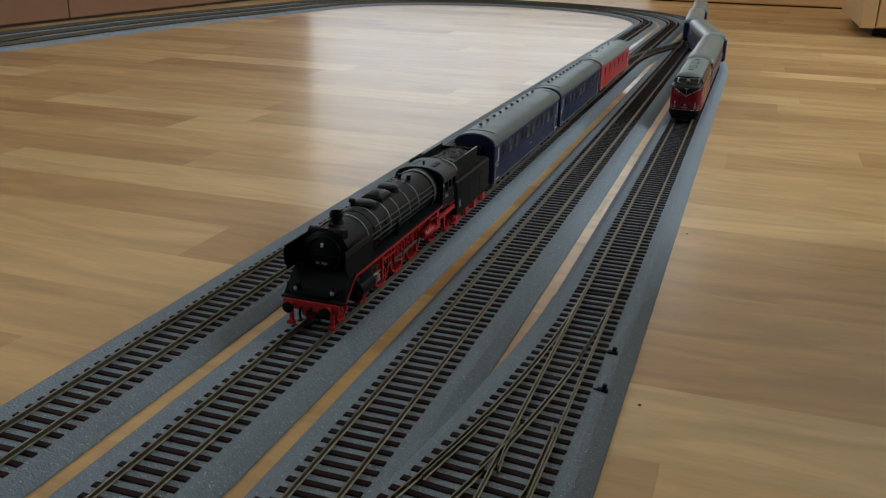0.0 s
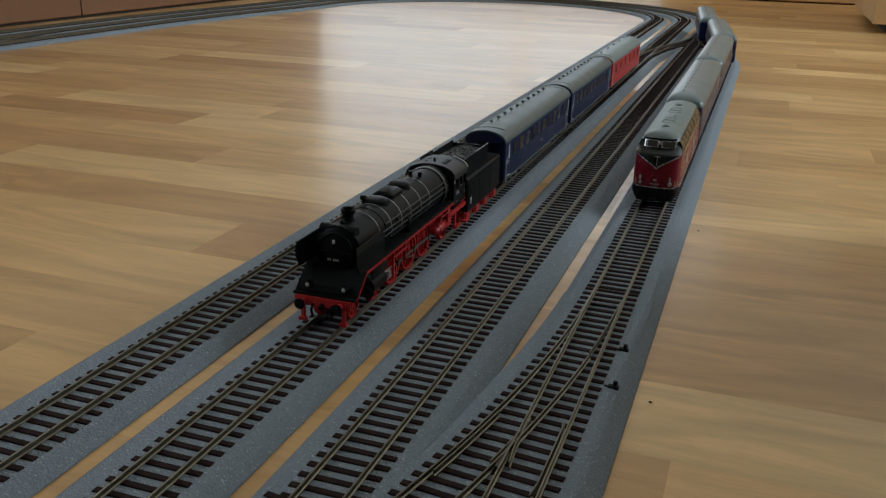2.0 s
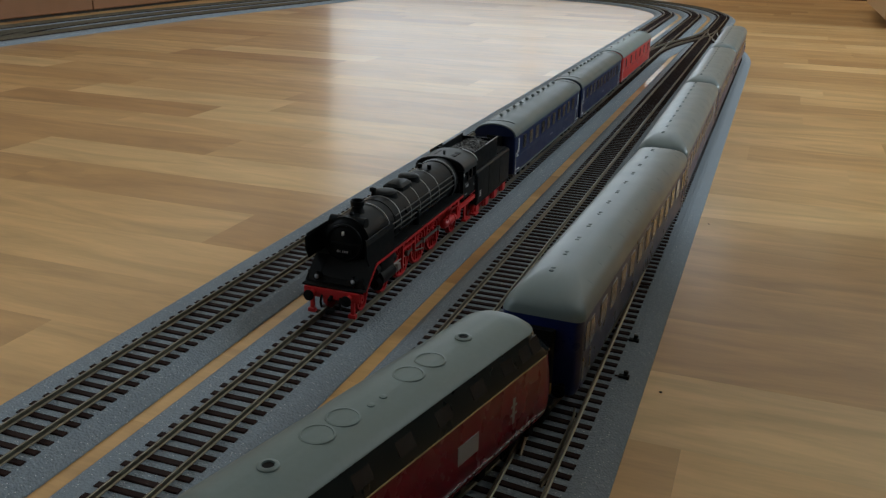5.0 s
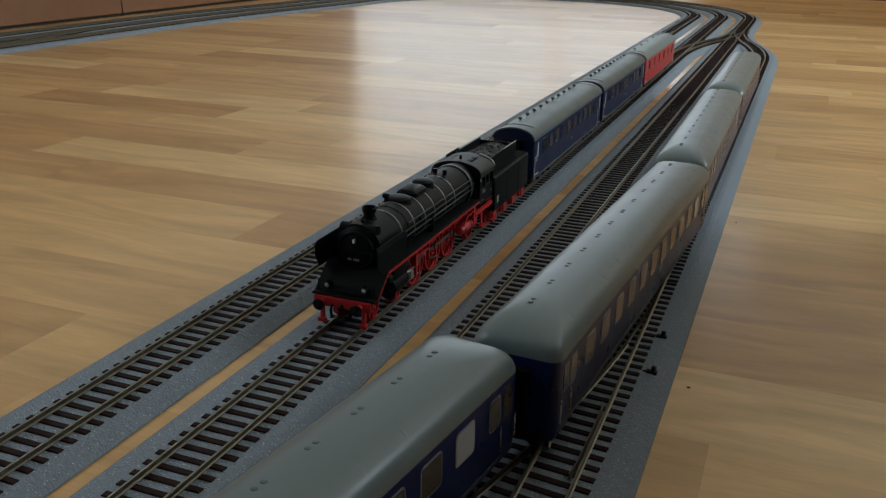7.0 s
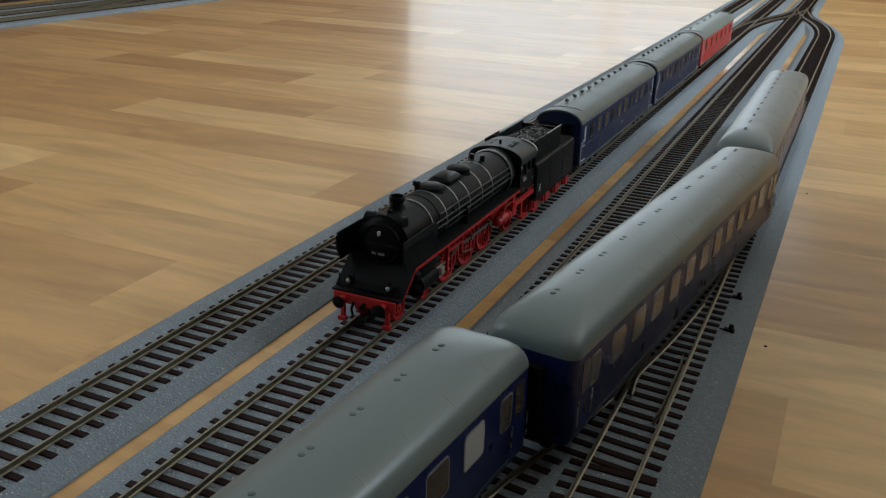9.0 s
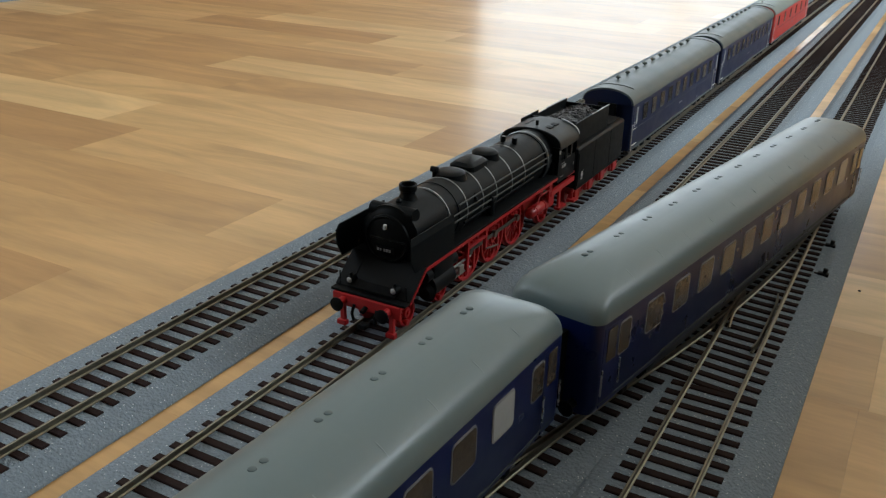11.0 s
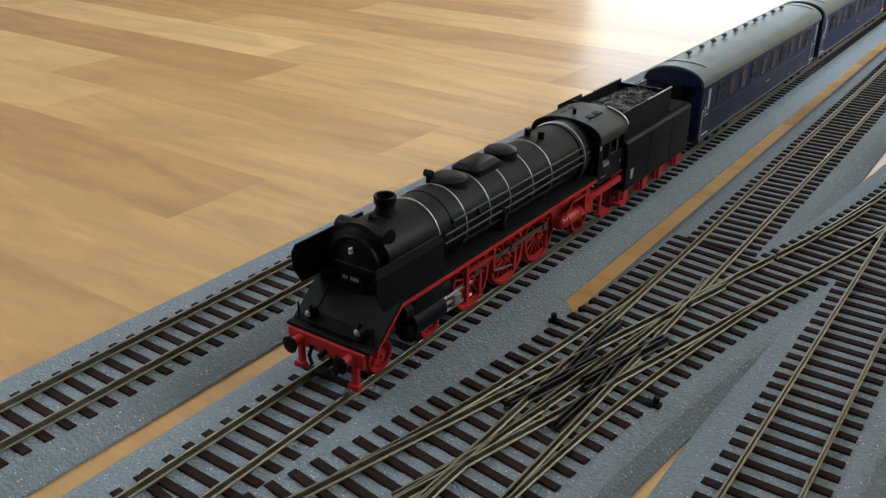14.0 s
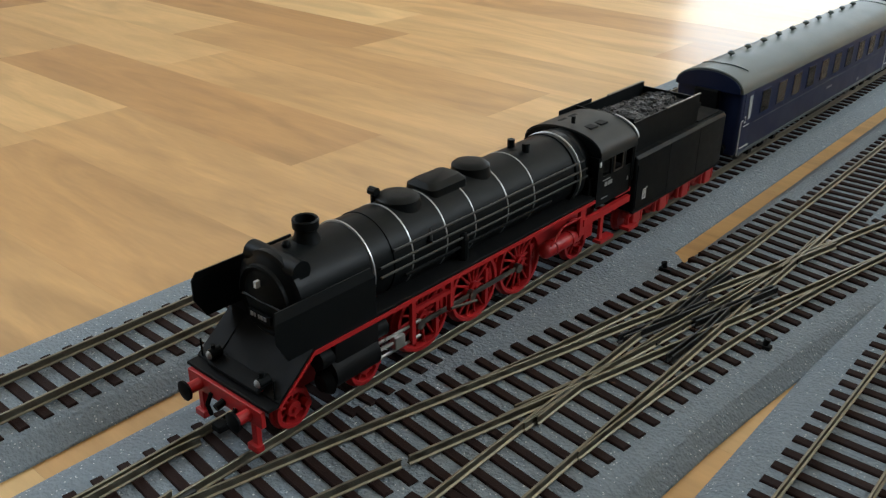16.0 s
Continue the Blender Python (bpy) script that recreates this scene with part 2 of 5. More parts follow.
# ---- room ----
def slab(name, x0, x1, y0, y1, z0, z1, mat, label, category, kind="structure"):
    ob = part(name, box(bmesh.new(), x0, x1, y0, y1, z0, z1), mat)
    return tagged(ob, label, category, kind=kind)


def wall(name, boxes, label, mat=PLASTER):
    bm = bmesh.new()
    for b in boxes:
        box(bm, *b)
    return tagged(part(name, bm, mat), label, "wall", kind="structure")


WX0, WX1, WY0, WY1, WZ = -2.0, 2.5, -3.4, 3.3, 2.5
wall("wall_north", [(WX0 - 0.2, -1.72, WY1, WY1 + 0.2, 0, WZ), (0.12, WX1 + 0.2, WY1, WY1 + 0.2, 0, WZ), (-1.72, 0.12, WY1, WY1 + 0.2, 0, 0.16), (-1.72, 0.12, WY1, WY1 + 0.2, 1.24, WZ)], "white plastered wall round a low wide window")
# wall out of view, darkened to hold back light from behind the camera
wall("wall_south", [(WX0 - 0.2, WX1 + 0.2, WY0 - 0.2, WY0, 0, WZ)], "plain wall of the room out of view, dark brown to cut bounced light", DARKWALL)
wall("wall_west", [(WX0 - 0.2, WX0, WY0, -1.7, 0, WZ), (WX0 - 0.2, WX0, -0.1, WY1, 0, WZ), (WX0 - 0.2, WX0, -1.7, -0.1, 0, 0.84), (WX0 - 0.2, WX0, -1.7, -0.1, 2.06, WZ)], "white plastered wall with an opening for the added fill light")
wall("wall_east", [(WX1, WX1 + 0.2, WY0, 0.9, 0, WZ), (WX1, WX1 + 0.2, 2.5, WY1, 0, WZ), (WX1, WX1 + 0.2, 0.9, 2.5, 0, 0.84), (WX1, WX1 + 0.2, 0.9, 2.5, 2.06, WZ)], "wall with a window opening, out of view, dark brown to cut bounced light", DARKWALL)
# added out of view: low wall that shades the near right floor
wall("wall_light_blocker", [(0.37, 0.47, WY0, 0.33, 0, 0.24)], "added low dark wall out of view that blocks the east light", DARKWALL)
slab("ceiling", WX0 - 0.2, WX1 + 0.2, WY0 - 0.2, WY1 + 0.2, WZ, WZ + 0.15, PLASTER, "plain white plastered ceiling of the room", "ceiling")


def window(name, u0, u1, z0, z1, at, along_x, label):
    """Frame with a middle bar and two panes in an opening."""
    bm = bmesh.new()

    def b(a0, a1, c0, c1, d0, d1):
        if along_x:
            box(bm, a0, a1, at + d0, at + d1, c0, c1)
        else:
            box(bm, at + d0, at + d1, a0, a1, c0, c1)
    mid, f = (u0 + u1) / 2, 0.06
    for a0, a1, c0, c1 in ((u0, u0 + f, z0, z1), (u1 - f, u1, z0, z1), (u0 + f, u1 - f, z0, z0 + f), (u0 + f, u1 - f, z1 - f, z1), (mid - f / 2, mid + f / 2, z0 + f, z1 - f)):
        b(a0, a1, c0, c1, 0.08, 0.14)
    ob = empty(name)
    tagged(ob, label, "window", kind="structure")
    part("window_frame", bm, FRAMEWHITE, ob)
    for a0, a1 in ((u0 + f, mid - f / 2), (mid + f / 2, u1 - f)):
        bm = bmesh.new()
        b(a0, a1, z0 + f, z1 - f, 0.105, 0.111)
        p = part("pane", bm, GLASS, ob)
        p.visible_shadow = False
    return ob


window("window_1", -1.72, 0.12, 0.16, 1.24, WY1, True, "low wide unseen white-framed side window with two panes")
window("window_2", 0.9, 2.5, 0.84, 2.06, WX1, False, "unseen white-framed side window with two panes")
# added out of view to let the west fill light in
window("fill_window", -1.7, -0.1, 0.84, 2.06, WX0 - 0.2, False, "unseen white-framed side window with two panes")


def furniture():
    ob = empty("sideboard")
    tagged(ob, "pale pine sideboard standing on the laminate floor", "sideboard")
    part("carcass", box(bmesh.new(), -0.17, 1.25, 2.78, 3.2, 0.004, 0.72, 0.004), PINE, ob)
    # thin dark strip drawn in for the shade along the floor
    part("plinth", box(bmesh.new(), -0.15, 1.23, 2.79, 3.18, 0, 0.004), SHADOWGAP, ob)
    part("tabletop", box(bmesh.new(), -0.18, 1.26, 2.77, 3.21, 0.72, 0.745, 0.004), PINE, ob)
    ob = empty("cupboard")
    tagged(ob, "low pine cupboard raised on a recessed plinth coloured dark for its shade", "cupboard")
    part("carcass", box(bmesh.new(), 0.399, 1.40, 1.858, 2.40, 0.020, 0.62, 0.002), PINE, ob)
    part("plinth", box(bmesh.new(), 0.43, 1.37, 1.89, 2.38, 0, 0.020), SHADOWGAP, ob)
    part("corner_post", box(bmesh.new(), 0.397, 0.428, 1.840, 1.857, 0.020, 0.62, 0.002), PINE, ob)
    for x in (0.431, 0.755, 1.079):
        d = part("door", box(bmesh.new(), x, x + 0.320, 1.842, 1.857, 0.022, 0.615, 0.002), PINE, ob)
        part("handle", tube(bmesh.new(), (x + 0.28, 1.828, 0.27), (x + 0.28, 1.828, 0.35), 0.005), SILVER, d)
    ob = empty("wall_unit")
    tagged(ob, "reddish-brown wooden wall unit base behind the far tracks", "wall unit")
    for y0, y1 in ((-0.9, 0.11), (0.113, 1.21), (1.213, 2.3)):
        part("front_panel", box(bmesh.new(), -1.6, -1.190, y0, y1, 0.006, 0.5, 0.002), DARKWOOD, ob)
    part("plinth", box(bmesh.new(), -1.58, -1.198, -0.88, 2.28, 0, 0.006), SHADOWGAP, ob)


furniture()

# ---- tracks ----
S, XR, ZB, ZS, ZT = 0.0619, 0.00865, 0.0055, 0.0062, 0.009
R0, YC, XC = 0.4219, 1.80, -0.4838
RT, LT = 0.908, 0.235
YA, YE = 0.104, 1.555          # toes of the near and of the three-way turnout
YD = YA - LT - LT / 2          # middle of the double slip


def off(u):
    return RT - math.sqrt(RT * RT - u * u)


def oval(k):
    """Centre line of track k: up the near side, round the far bend, back along the wall unit."""
    x, r = -S + k * S, R0 + k * S
    pts = [(x, -1.9), (x, 0.0), (x, YC)]
    pts += [(XC + r * math.cos(a), YC + r * math.sin(a)) for a in np.linspace(0, math.pi, 41)[1:]]
    return pts + [(XC - r - 0.015, 1.62), (XC - r - 0.040, 1.42), (XC - r - 0.058, 1.22), (XC - r - 0.062, 1.05), (XC - r - 0.062, -0.9)]


def s_curve(x0, y0, x1, y1, n=12):
    """Two arcs that shift a line sideways by one track spacing over two turnout lengths."""
    sx, sy = (1 if x1 > x0 else -1), (1 if y1 > y0 else -1)
    a = [(x0 + sx * off(u), y0 + sy * u) for u in np.linspace(0, LT, n)]
    b = [(x1 - sx * off(u), y1 - sy * u) for u in np.linspace(LT, 0, n)]
    return a + b[1:]


SIDING = [(2 * S, -1.9), (2 * S, 0.0), (2 * S, YE - 2 * LT)] + s_curve(2 * S, YE - 2 * LT, S, YE)[1:]
SLIPWAY = s_curve(2 * S, YA, S, YA - 2 * LT)
DIAG = [(2 * S - off(u), YA - u) for u in np.linspace(0, LT, 12)] + [(off(u), YA - 3 * LT + u) for u in np.linspace(LT, 0, 12)][0:] + [(0, YA - 3 * LT)]
DIAG = [p for p, q in zip(DIAG, DIAG[1:]) if (Vector(p) - Vector(q)).length > 1e-4] + [(0.0, YA - 3 * LT)]
FARDIAG = s_curve(0, YE - 2 * LT, S, YE)


def normals(pts):
    out = []
    for i in range(len(pts)):
        a, b = Vector(pts[max(0, i - 1)]), Vector(pts[min(len(pts) - 1, i + 1)])
        d = (b - a).normalized()
        out.append(Vector((d.y, -d.x)))
    return out


def sweep(bm, pts, prof, shift=0.0):
    """Draw a profile of (across, up) points along a plan line; across counts to the right of the way."""
    pts = [Vector(p) for p in pts]
    loops = [[(*(p + n * (shift + u)), z) for u, z in prof] for p, n in zip(pts, normals(pts))]
    return rings(bm, loops)


def rail_profile(top=ZT, w=0.00036):
    f, e = w * 2.0, w * 0.5
    return [(-f, ZS), (f, ZS), (f, ZS + 0.0003), (e, ZS + 0.0006), (e, top - 0.0008), (w, top - 0.0006), (w, top - 0.0001), (w * 0.75, top), (-w * 0.75, top), (-w, top - 0.0001), (-w, top - 0.0006), (-e, top - 0.0008), (-e, ZS + 0.0006), (-f, ZS + 0.0003)]


def bed_profile(drop=0.0, left=0.0285, right=0.0270):
    """Foam bed: broad flat top on the left, a longer slope on the right."""
    t = ZB - drop
    return [(-left, 0.0002), (right, 0.0002), (right - 0.0002, 0.0009), (right - 0.0034, t - 0.0026), (right - 0.0070, t - 0.0006), (right - 0.0095, t), (-left + 0.0075, t), (-left + 0.0052, t - 0.0006), (-left + 0.0026, t - 0.0026), (-left + 0.0002, 0.0009)]


def sleeper_mesh(length, width=0.0030):
    bm = bmesh.new()
    h, w, t = length / 2, width / 2, 0.0003
    rings(bm, [[(-h, -w, ZB - 0.0012), (h, -w, ZB - 0.0012), (h, w, ZB - 0.0012), (-h, w, ZB - 0.0012)], [(-h, -w, ZS - t), (h, -w, ZS - t), (h, w, ZS - t), (-h, w, ZS - t)], [(-h + t, -w + t, ZS), (h - t, -w + t, ZS), (h - t, w - t, ZS), (-h + t, w - t, ZS)]])
    return finish("sleeper", bm, SLEEPER)


SLEEPER_MESH = sleeper_mesh(0.0296)
PITCH = 0.0070


def stations(pts, step):
    """Points with their direction at even steps along a plan line."""
    out, carry = [], 0.0
    for a, b in zip(pts, pts[1:]):
        a, b = Vector(a), Vector(b)
        d = b - a
        n = d.length
        s = carry
        while s < n:
            out.append((a + d * (s / n), math.atan2(d.y, d.x)))
            s += step
        carry = s - n
    return out


def add_sleeper(bm, x, y, ang, length=0.0296, width=0.0030):
    m = Matrix.Translation((x, y, 0)) @ Matrix.Rotation(ang, 4, "Z")
    h, w, t = length / 2, width / 2, 0.0003
    lo = [m @ Vector(p) for p in ((-h, -w, ZB - 0.0012), (h, -w, ZB - 0.0012), (h, w, ZB - 0.0012), (-h, w, ZB - 0.0012))]
    hi = [m @ Vector(p) for p in ((-h, -w, ZS), (h, -w, ZS), (h, w, ZS), (-h, w, ZS))]
    a, b = [bm.verts.new(p) for p in lo], [bm.verts.new(p) for p in hi]
    bm.faces.new(b)
    for i in range(4):
        bm.faces.new((a[i], a[(i + 1) % 4], b[(i + 1) % 4], b[i]))


def track(name, pts, gaps, label, near=lambda x, y: -0.62 < y < 0.66 and x > -0.2, left=0.0285, right=0.0270):
    """One running line: foam bed, two rails and its sleepers; gaps are the stretches that turnouts take over."""
    ob = empty(name)
    tagged(ob, label, "model track", group="model railway tracks", kind="structure")
    part("ballast_bed", sweep(bmesh.new(), pts, bed_profile(0.0, left, right)), FOAM, ob, "grey foam ballast bed with pale grains")
    for s in (-XR, XR):
        part("rail", sweep(bmesh.new(), pts, rail_profile(), s), RAIL, ob, "oxidised nickel-silver rail")
    far, count, rnd = bmesh.new(), 0, random.Random(name)
    for p, a in stations(pts, PITCH):
        if any(y0 < p.y < y1 and p.x > -0.3 for y0, y1 in gaps):
            continue
        if near(p.x, p.y):
            so = new("sleeper", SLEEPER_MESH)
            so.parent = ob
            so.matrix_basis = Matrix.Translation((p.x + rnd.uniform(-0.0002, 0.0002), p.y, 0)) @ Matrix.Rotation(a + math.pi / 2, 4, "Z")
        else:
            add_sleeper(far, p.x, p.y, a + math.pi / 2)
            count += 1
    if count:
        tagged(part("far_sleepers", far, SLEEPER, ob), kind="stuff")
    else:
        far.free()
    return ob


track("track_1", oval(0), [], "inner oval line of model railway track on foam ballast", left=0.0310, right=0.0241)
track("track_2", oval(1), [(YA - 3 * LT, YA - 2 * LT), (YE - 2 * LT, YE - LT)], "second line of model railway track under the steam train", left=0.0297, right=0.0272)
track("track_3", oval(2), [(YA - 2 * LT, YA - LT), (YE - LT, YE)], "third line of model railway track with a double slip", left=0.0272, right=0.0284)
track("track_4", SIDING, [(YA - LT, YA), (YE - LT, YE)], "outer siding line of model railway track with a turnout", left=0.0262, right=0.0286)


def turnout(name, x0, y0, sx, sy, label, both=False, bed=True):
    """A left or right turnout: toe at (x0, y0), way sy along y, branch to the side sx."""
    ob = empty(name)
    tagged(ob, label, "turnout", group="model railway turnouts", kind="structure")

    def line(f, u0, u1, n=14):
        return [(x0 + f(u)[0], y0 + sy * f(u)[1]) for u in np.linspace(u0, u1, n)]

    def branch(v, side):
        # a line v to the branch's side of the branch centre
        def f(u):
            c, a = off(u), math.asin(u / RT)
            return side * (c + v * math.cos(a)), u - v * math.sin(a) * 1.0
        return f

    sides = (sx, -sx) if both else (sx,)
    for side in sides:
        part("rail", sweep(bmesh.new(), line(branch(XR, side), 0.004, LT), rail_profile(ZT - 0.00005)), RAIL, ob)
        part("switch_blade", sweep(bmesh.new(), line(branch(-XR + 0.0006, side), 0.02, 0.085, 8), rail_profile(ZT - 0.0002, 0.00025)), RAIL, ob, "thin movable switch blade")
        part("closure_rail", sweep(bmesh.new(), line(branch(-XR, side), 0.087, LT, 12), rail_profile(ZT - 0.0001)), RAIL, ob)
        part("check_rail", sweep(bmesh.new(), line(branch(XR - 0.0017, side), 0.155, 0.205, 6), rail_profile(ZT - 0.0001, 0.0003)), RAIL, ob)
        # frog: black nose with two wing rails
        uf = math.sqrt(RT * RT - (RT - 2 * XR) ** 2)
        bm = bmesh.new()
        for v0, v1, u0, u1 in ((XR - 0.0018, XR - 0.0014, uf - 0.022, uf + 0.012),):
            sweep(bm, [(x0 + side * v0, y0 + sy * u0), (x0 + side * v1, y0 + sy * uf), (x0 + side * (v1 - 0.0012), y0 + sy * u1)], rail_profile(ZT - 0.0001, 0.0003))
        c = branch(-XR + 0.0016, side)
        sweep(bm, [(x0 + c(u)[0], y0 + sy * c(u)[1]) for u in np.linspace(uf - 0.022, uf + 0.012, 6)], rail_profile(ZT - 0.0001, 0.0003))
        part("wing_rails", bm, RAIL, ob)
        bm = bmesh.new()
        sweep(bm, [(x0 + side * XR, y0 + sy * (uf - 0.006)), (x0 + side * (XR + 0.0012), y0 + sy * (uf + 0.016))], [(-0.0007, ZS), (0.0007, ZS), (0.0007, ZT - 0.0004), (-0.0007, ZT - 0.0004)])
        part("frog", bm, BLACKRAIL, ob, "black plastic frog")
        part("check_rail", sweep(bmesh.new(), [(x0 + side * (-XR + 0.0026), y0 + sy * 0.15), (x0 + side * (-XR + 0.0017), y0 + sy * 0.158), (x0 + side * (-XR + 0.0017), y0 + sy * 0.197), (x0 + side * (-XR + 0.0026), y0 + sy * 0.205)], rail_profile(ZT - 0.0001, 0.0003)), RAIL, ob)
    near = -0.7 < y0 < 0.7
    far = bmesh.new()
    n = int(LT / PITCH)
    for i in range(n + 1):
        u = i * LT / n * 0.999
        lo, hi = -0.0148, off(u) + 0.0148
        if both:
            lo = -hi
        a = 0.5 * math.asin(u / RT) * -sx * sy if not both else 0.0
        cx, length = (lo + hi) / 2 * sx, hi - lo
        if near:
            so = new("sleeper", sleeper_mesh(length))
            so.parent = ob
            so.matrix_basis = Matrix.Translation((x0 + cx, y0 + sy * u, 0.00002)) @ Matrix.Rotation(a, 4, "Z")
        else:
            add_sleeper(far, x0 + cx, y0 + sy * u, a, length)
    if near:
        far.free()
        part("tie_bar", box(bmesh.new(), x0 - 0.006, x0 + 0.006, y0 + sy * 0.022 - 0.0012, y0 + sy * 0.022 + 0.0012, ZS, ZS + 0.0011), BLACKRAIL, ob)
    else:
        part("far_sleepers", far, SLEEPER, ob)
    return ob


turnout("turnout_1", 2 * S, YA, -1, -1, "turnout that leads off the outer line")
turnout("turnout_2", 0.0, YA - 3 * LT, 1, 1, "turnout on the steam train's line")
turnout("turnout_3", 0.0, YE - 2 * LT, 1, 1, "far turnout behind the red van")
turnout("turnout_4", S, YE, 1, -1, "far three-way turnout before the bend", both=True)


def double_slip():
    ob = empty("double_slip")
    tagged(ob, "double slip crossing with black plastic blades", "turnout", group="model railway turnouts", kind="structure")
    k = 2 * off(LT) / LT
    h = LT / 2
    ang = math.atan(k)

    def slip(v, flip):
        out = []
        for u in np.linspace(0.03, LT - 0.03, 14):
            a = math.asin(min(u, RT) / RT)
            x, y = S + off(u) + v * math.cos(a), YD - h + u - v * math.sin(a)
            out.append((2 * S - x, 2 * YD - y) if flip else (x, y))
        return out

    for s in (-XR, XR):
        q = s / math.cos(ang)
        part("crossing_rail", sweep(bmesh.new(), [(S - h * k + q, YD - h), (S + q, YD), (S + h * k + q, YD + h)], rail_profile(ZT - 0.00012)), RAIL, ob)
    for flip in (False, True):
        for v in (-XR, XR):
            part("slip_rail", sweep(bmesh.new(), slip(v, flip), rail_profile(ZT - 0.0002, 0.0003)), RAIL, ob, "thin slip rail")
    # black check pieces at the obtuse crossings, bright wings at the acute ones
    for s in (-1, 1):
        for d in (0.0016, 0.0034):
            x1 = S + s * (XR - d)
            part("check_rail", sweep(bmesh.new(), [(x1 - s * 0.001, YD - s * 0.012 - 0.020), (x1, YD - s * 0.012), (x1 - s * 0.001, YD - s * 0.012 + 0.020)], rail_profile(ZT + 0.0002, 0.0003)), BLACKRAIL, ob, "black plastic check rail")
            part("check_rail", sweep(bmesh.new(), [(x1 + k * q2, YD + s * 0.012 + q2) for q2 in (-0.02, 0.0, 0.02)], rail_profile(ZT + 0.0002, 0.0003)), BLACKRAIL, ob, "black plastic check rail")
        ya = YD + s * 2 * XR / k
        xa = S + s * XR
        part("wing_rail", sweep(bmesh.new(), [(xa - s * 0.0016, ya - 0.017), (xa - s * 0.0016, ya), (xa - s * 0.0022, ya + 0.017)], rail_profile(ZT - 0.0001, 0.0003)), RAIL, ob)
        part("wing_rail", sweep(bmesh.new(), [(xa + s * 0.0016 + k * q2, ya + q2) for q2 in (-0.017, 0.0, 0.017)], rail_profile(ZT - 0.0001, 0.0003)), RAIL, ob)
        part("frog", sweep(bmesh.new(), [(xa, ya - 0.007), (xa + k * 0.0035, ya + 0.007)], [(-0.0006, ZS), (0.0006, ZS), (0.0006, ZT - 0.0004), (-0.0006, ZT - 0.0004)]), BLACKRAIL, ob)
    for i in range(4):
        y = YD - 0.026 + i * 0.0135
        part("blade_holder", box(bmesh.new(), S - 0.0014 + k * (y - YD) / 2, S + 0.0014 + k * (y - YD) / 2, y, y + 0.0095, ZS, ZS + 0.0012, 0.0003), BLACKRAIL, ob)
    n = int(LT / PITCH)
    for i in range(n):
        y = YD - h + (i + 0.5) * LT / n
        lo, hi = S - off(YD + h - y) - 0.0200, S + off(y - YD + h) + 0.0152
        c = (lo + hi) / 2 - S
        so = new("sleeper", sleeper_mesh(hi - lo))
        so.parent = ob
        so.matrix_basis = Matrix.Translation((S + c, y, 0.00002)) @ Matrix.Rotation(-ang / 2, 4, "Z")
    return ob


double_slip()
for nm, pts, low in (("ballast_branch", SLIPWAY, 0.00015), ("ballast_branch", DIAG[11:], 0.0003), ("ballast_branch", FARDIAG, 0.00015)):
    tagged(part(nm, sweep(bmesh.new(), pts, bed_profile(low)), FOAM), "grey foam ballast under the turnout branches", "ballast bed", kind="structure")
tagged(part("ballast_branch", sweep(bmesh.new(), s_curve(XC - R0 - 0.062, 0.55, XC - R0 - 0.062 - S, 1.02), bed_profile(0.0003)), FOAM), "grey foam ballast under the far turnout", "ballast bed", kind="structure")
xover = empty("turnout_5")
tagged(xover, "far turnout before the wall unit", "turnout", group="model railway turnouts", kind="structure")
for s in (-XR, XR):
    part("rail", sweep(bmesh.new(), s_curve(XC - R0 - 0.062, 0.55, XC - R0 - 0.062 - S, 1.02), rail_profile(ZT - 0.0001), s), RAIL, xover)
bm = bmesh.new()
for p, a in stations(s_curve(XC - R0 - 0.062, 0.55, XC - R0 - 0.062 - S, 1.02), PITCH):
    add_sleeper(bm, p.x, p.y, a + math.pi / 2)
part("far_sleepers", bm, SLEEPER, xover)

# foam gusset where the slip's bed joins that of its neighbour
GUSSET = [(0.016, -0.212), (0.028, -0.206), (0.034, -0.210), (0.046, -0.222), (0.046, -0.420), (0.016, -0.420)]
tagged(part("ballast_gusset", rings(bmesh.new(), [[(x, y, 0.0) for x, y in GUSSET], [(x, y, 0.0051) for x, y in GUSSET]]), FOAM), "grey foam ballast filling the gap beside the double slip", "ballast bed", kind="structure")


def throw_lever(x, y, turn):
    ob = empty("throw_lever", pose(x, y, ZB - 0.0006, 0, 0, turn))
    tagged(ob, "small black turnout throw lever beside the sleepers", "throw lever", group="turnout levers")
    part("base", box(bmesh.new(), -0.0024, 0.0024, -0.0014, 0.0014, 0, 0.0016, 0.0003), BLACKMATT, ob)
    bm = tube(bmesh.new(), (0.0005, 0, 0.0014), (0.0009, 0.0003, 0.0036), 0.0009, 0.0011, 10)
    part("knob", bm, BLACKMATT, ob)
    part("link", box(bmesh.new(), -0.0040, -0.0014, -0.0005, 0.0005, 0.0004, 0.0010), SLEEPER, ob)


throw_lever(0.1432, -0.006, 0)
throw_lever(0.1415, 0.033, 0)
throw_lever(0.0362, -0.2242, 180)
throw_lever(0.0843, -0.2512, 0)


CE, CT = 0.0400, 0.0508   # eaves and crown of the express coaches above the rail


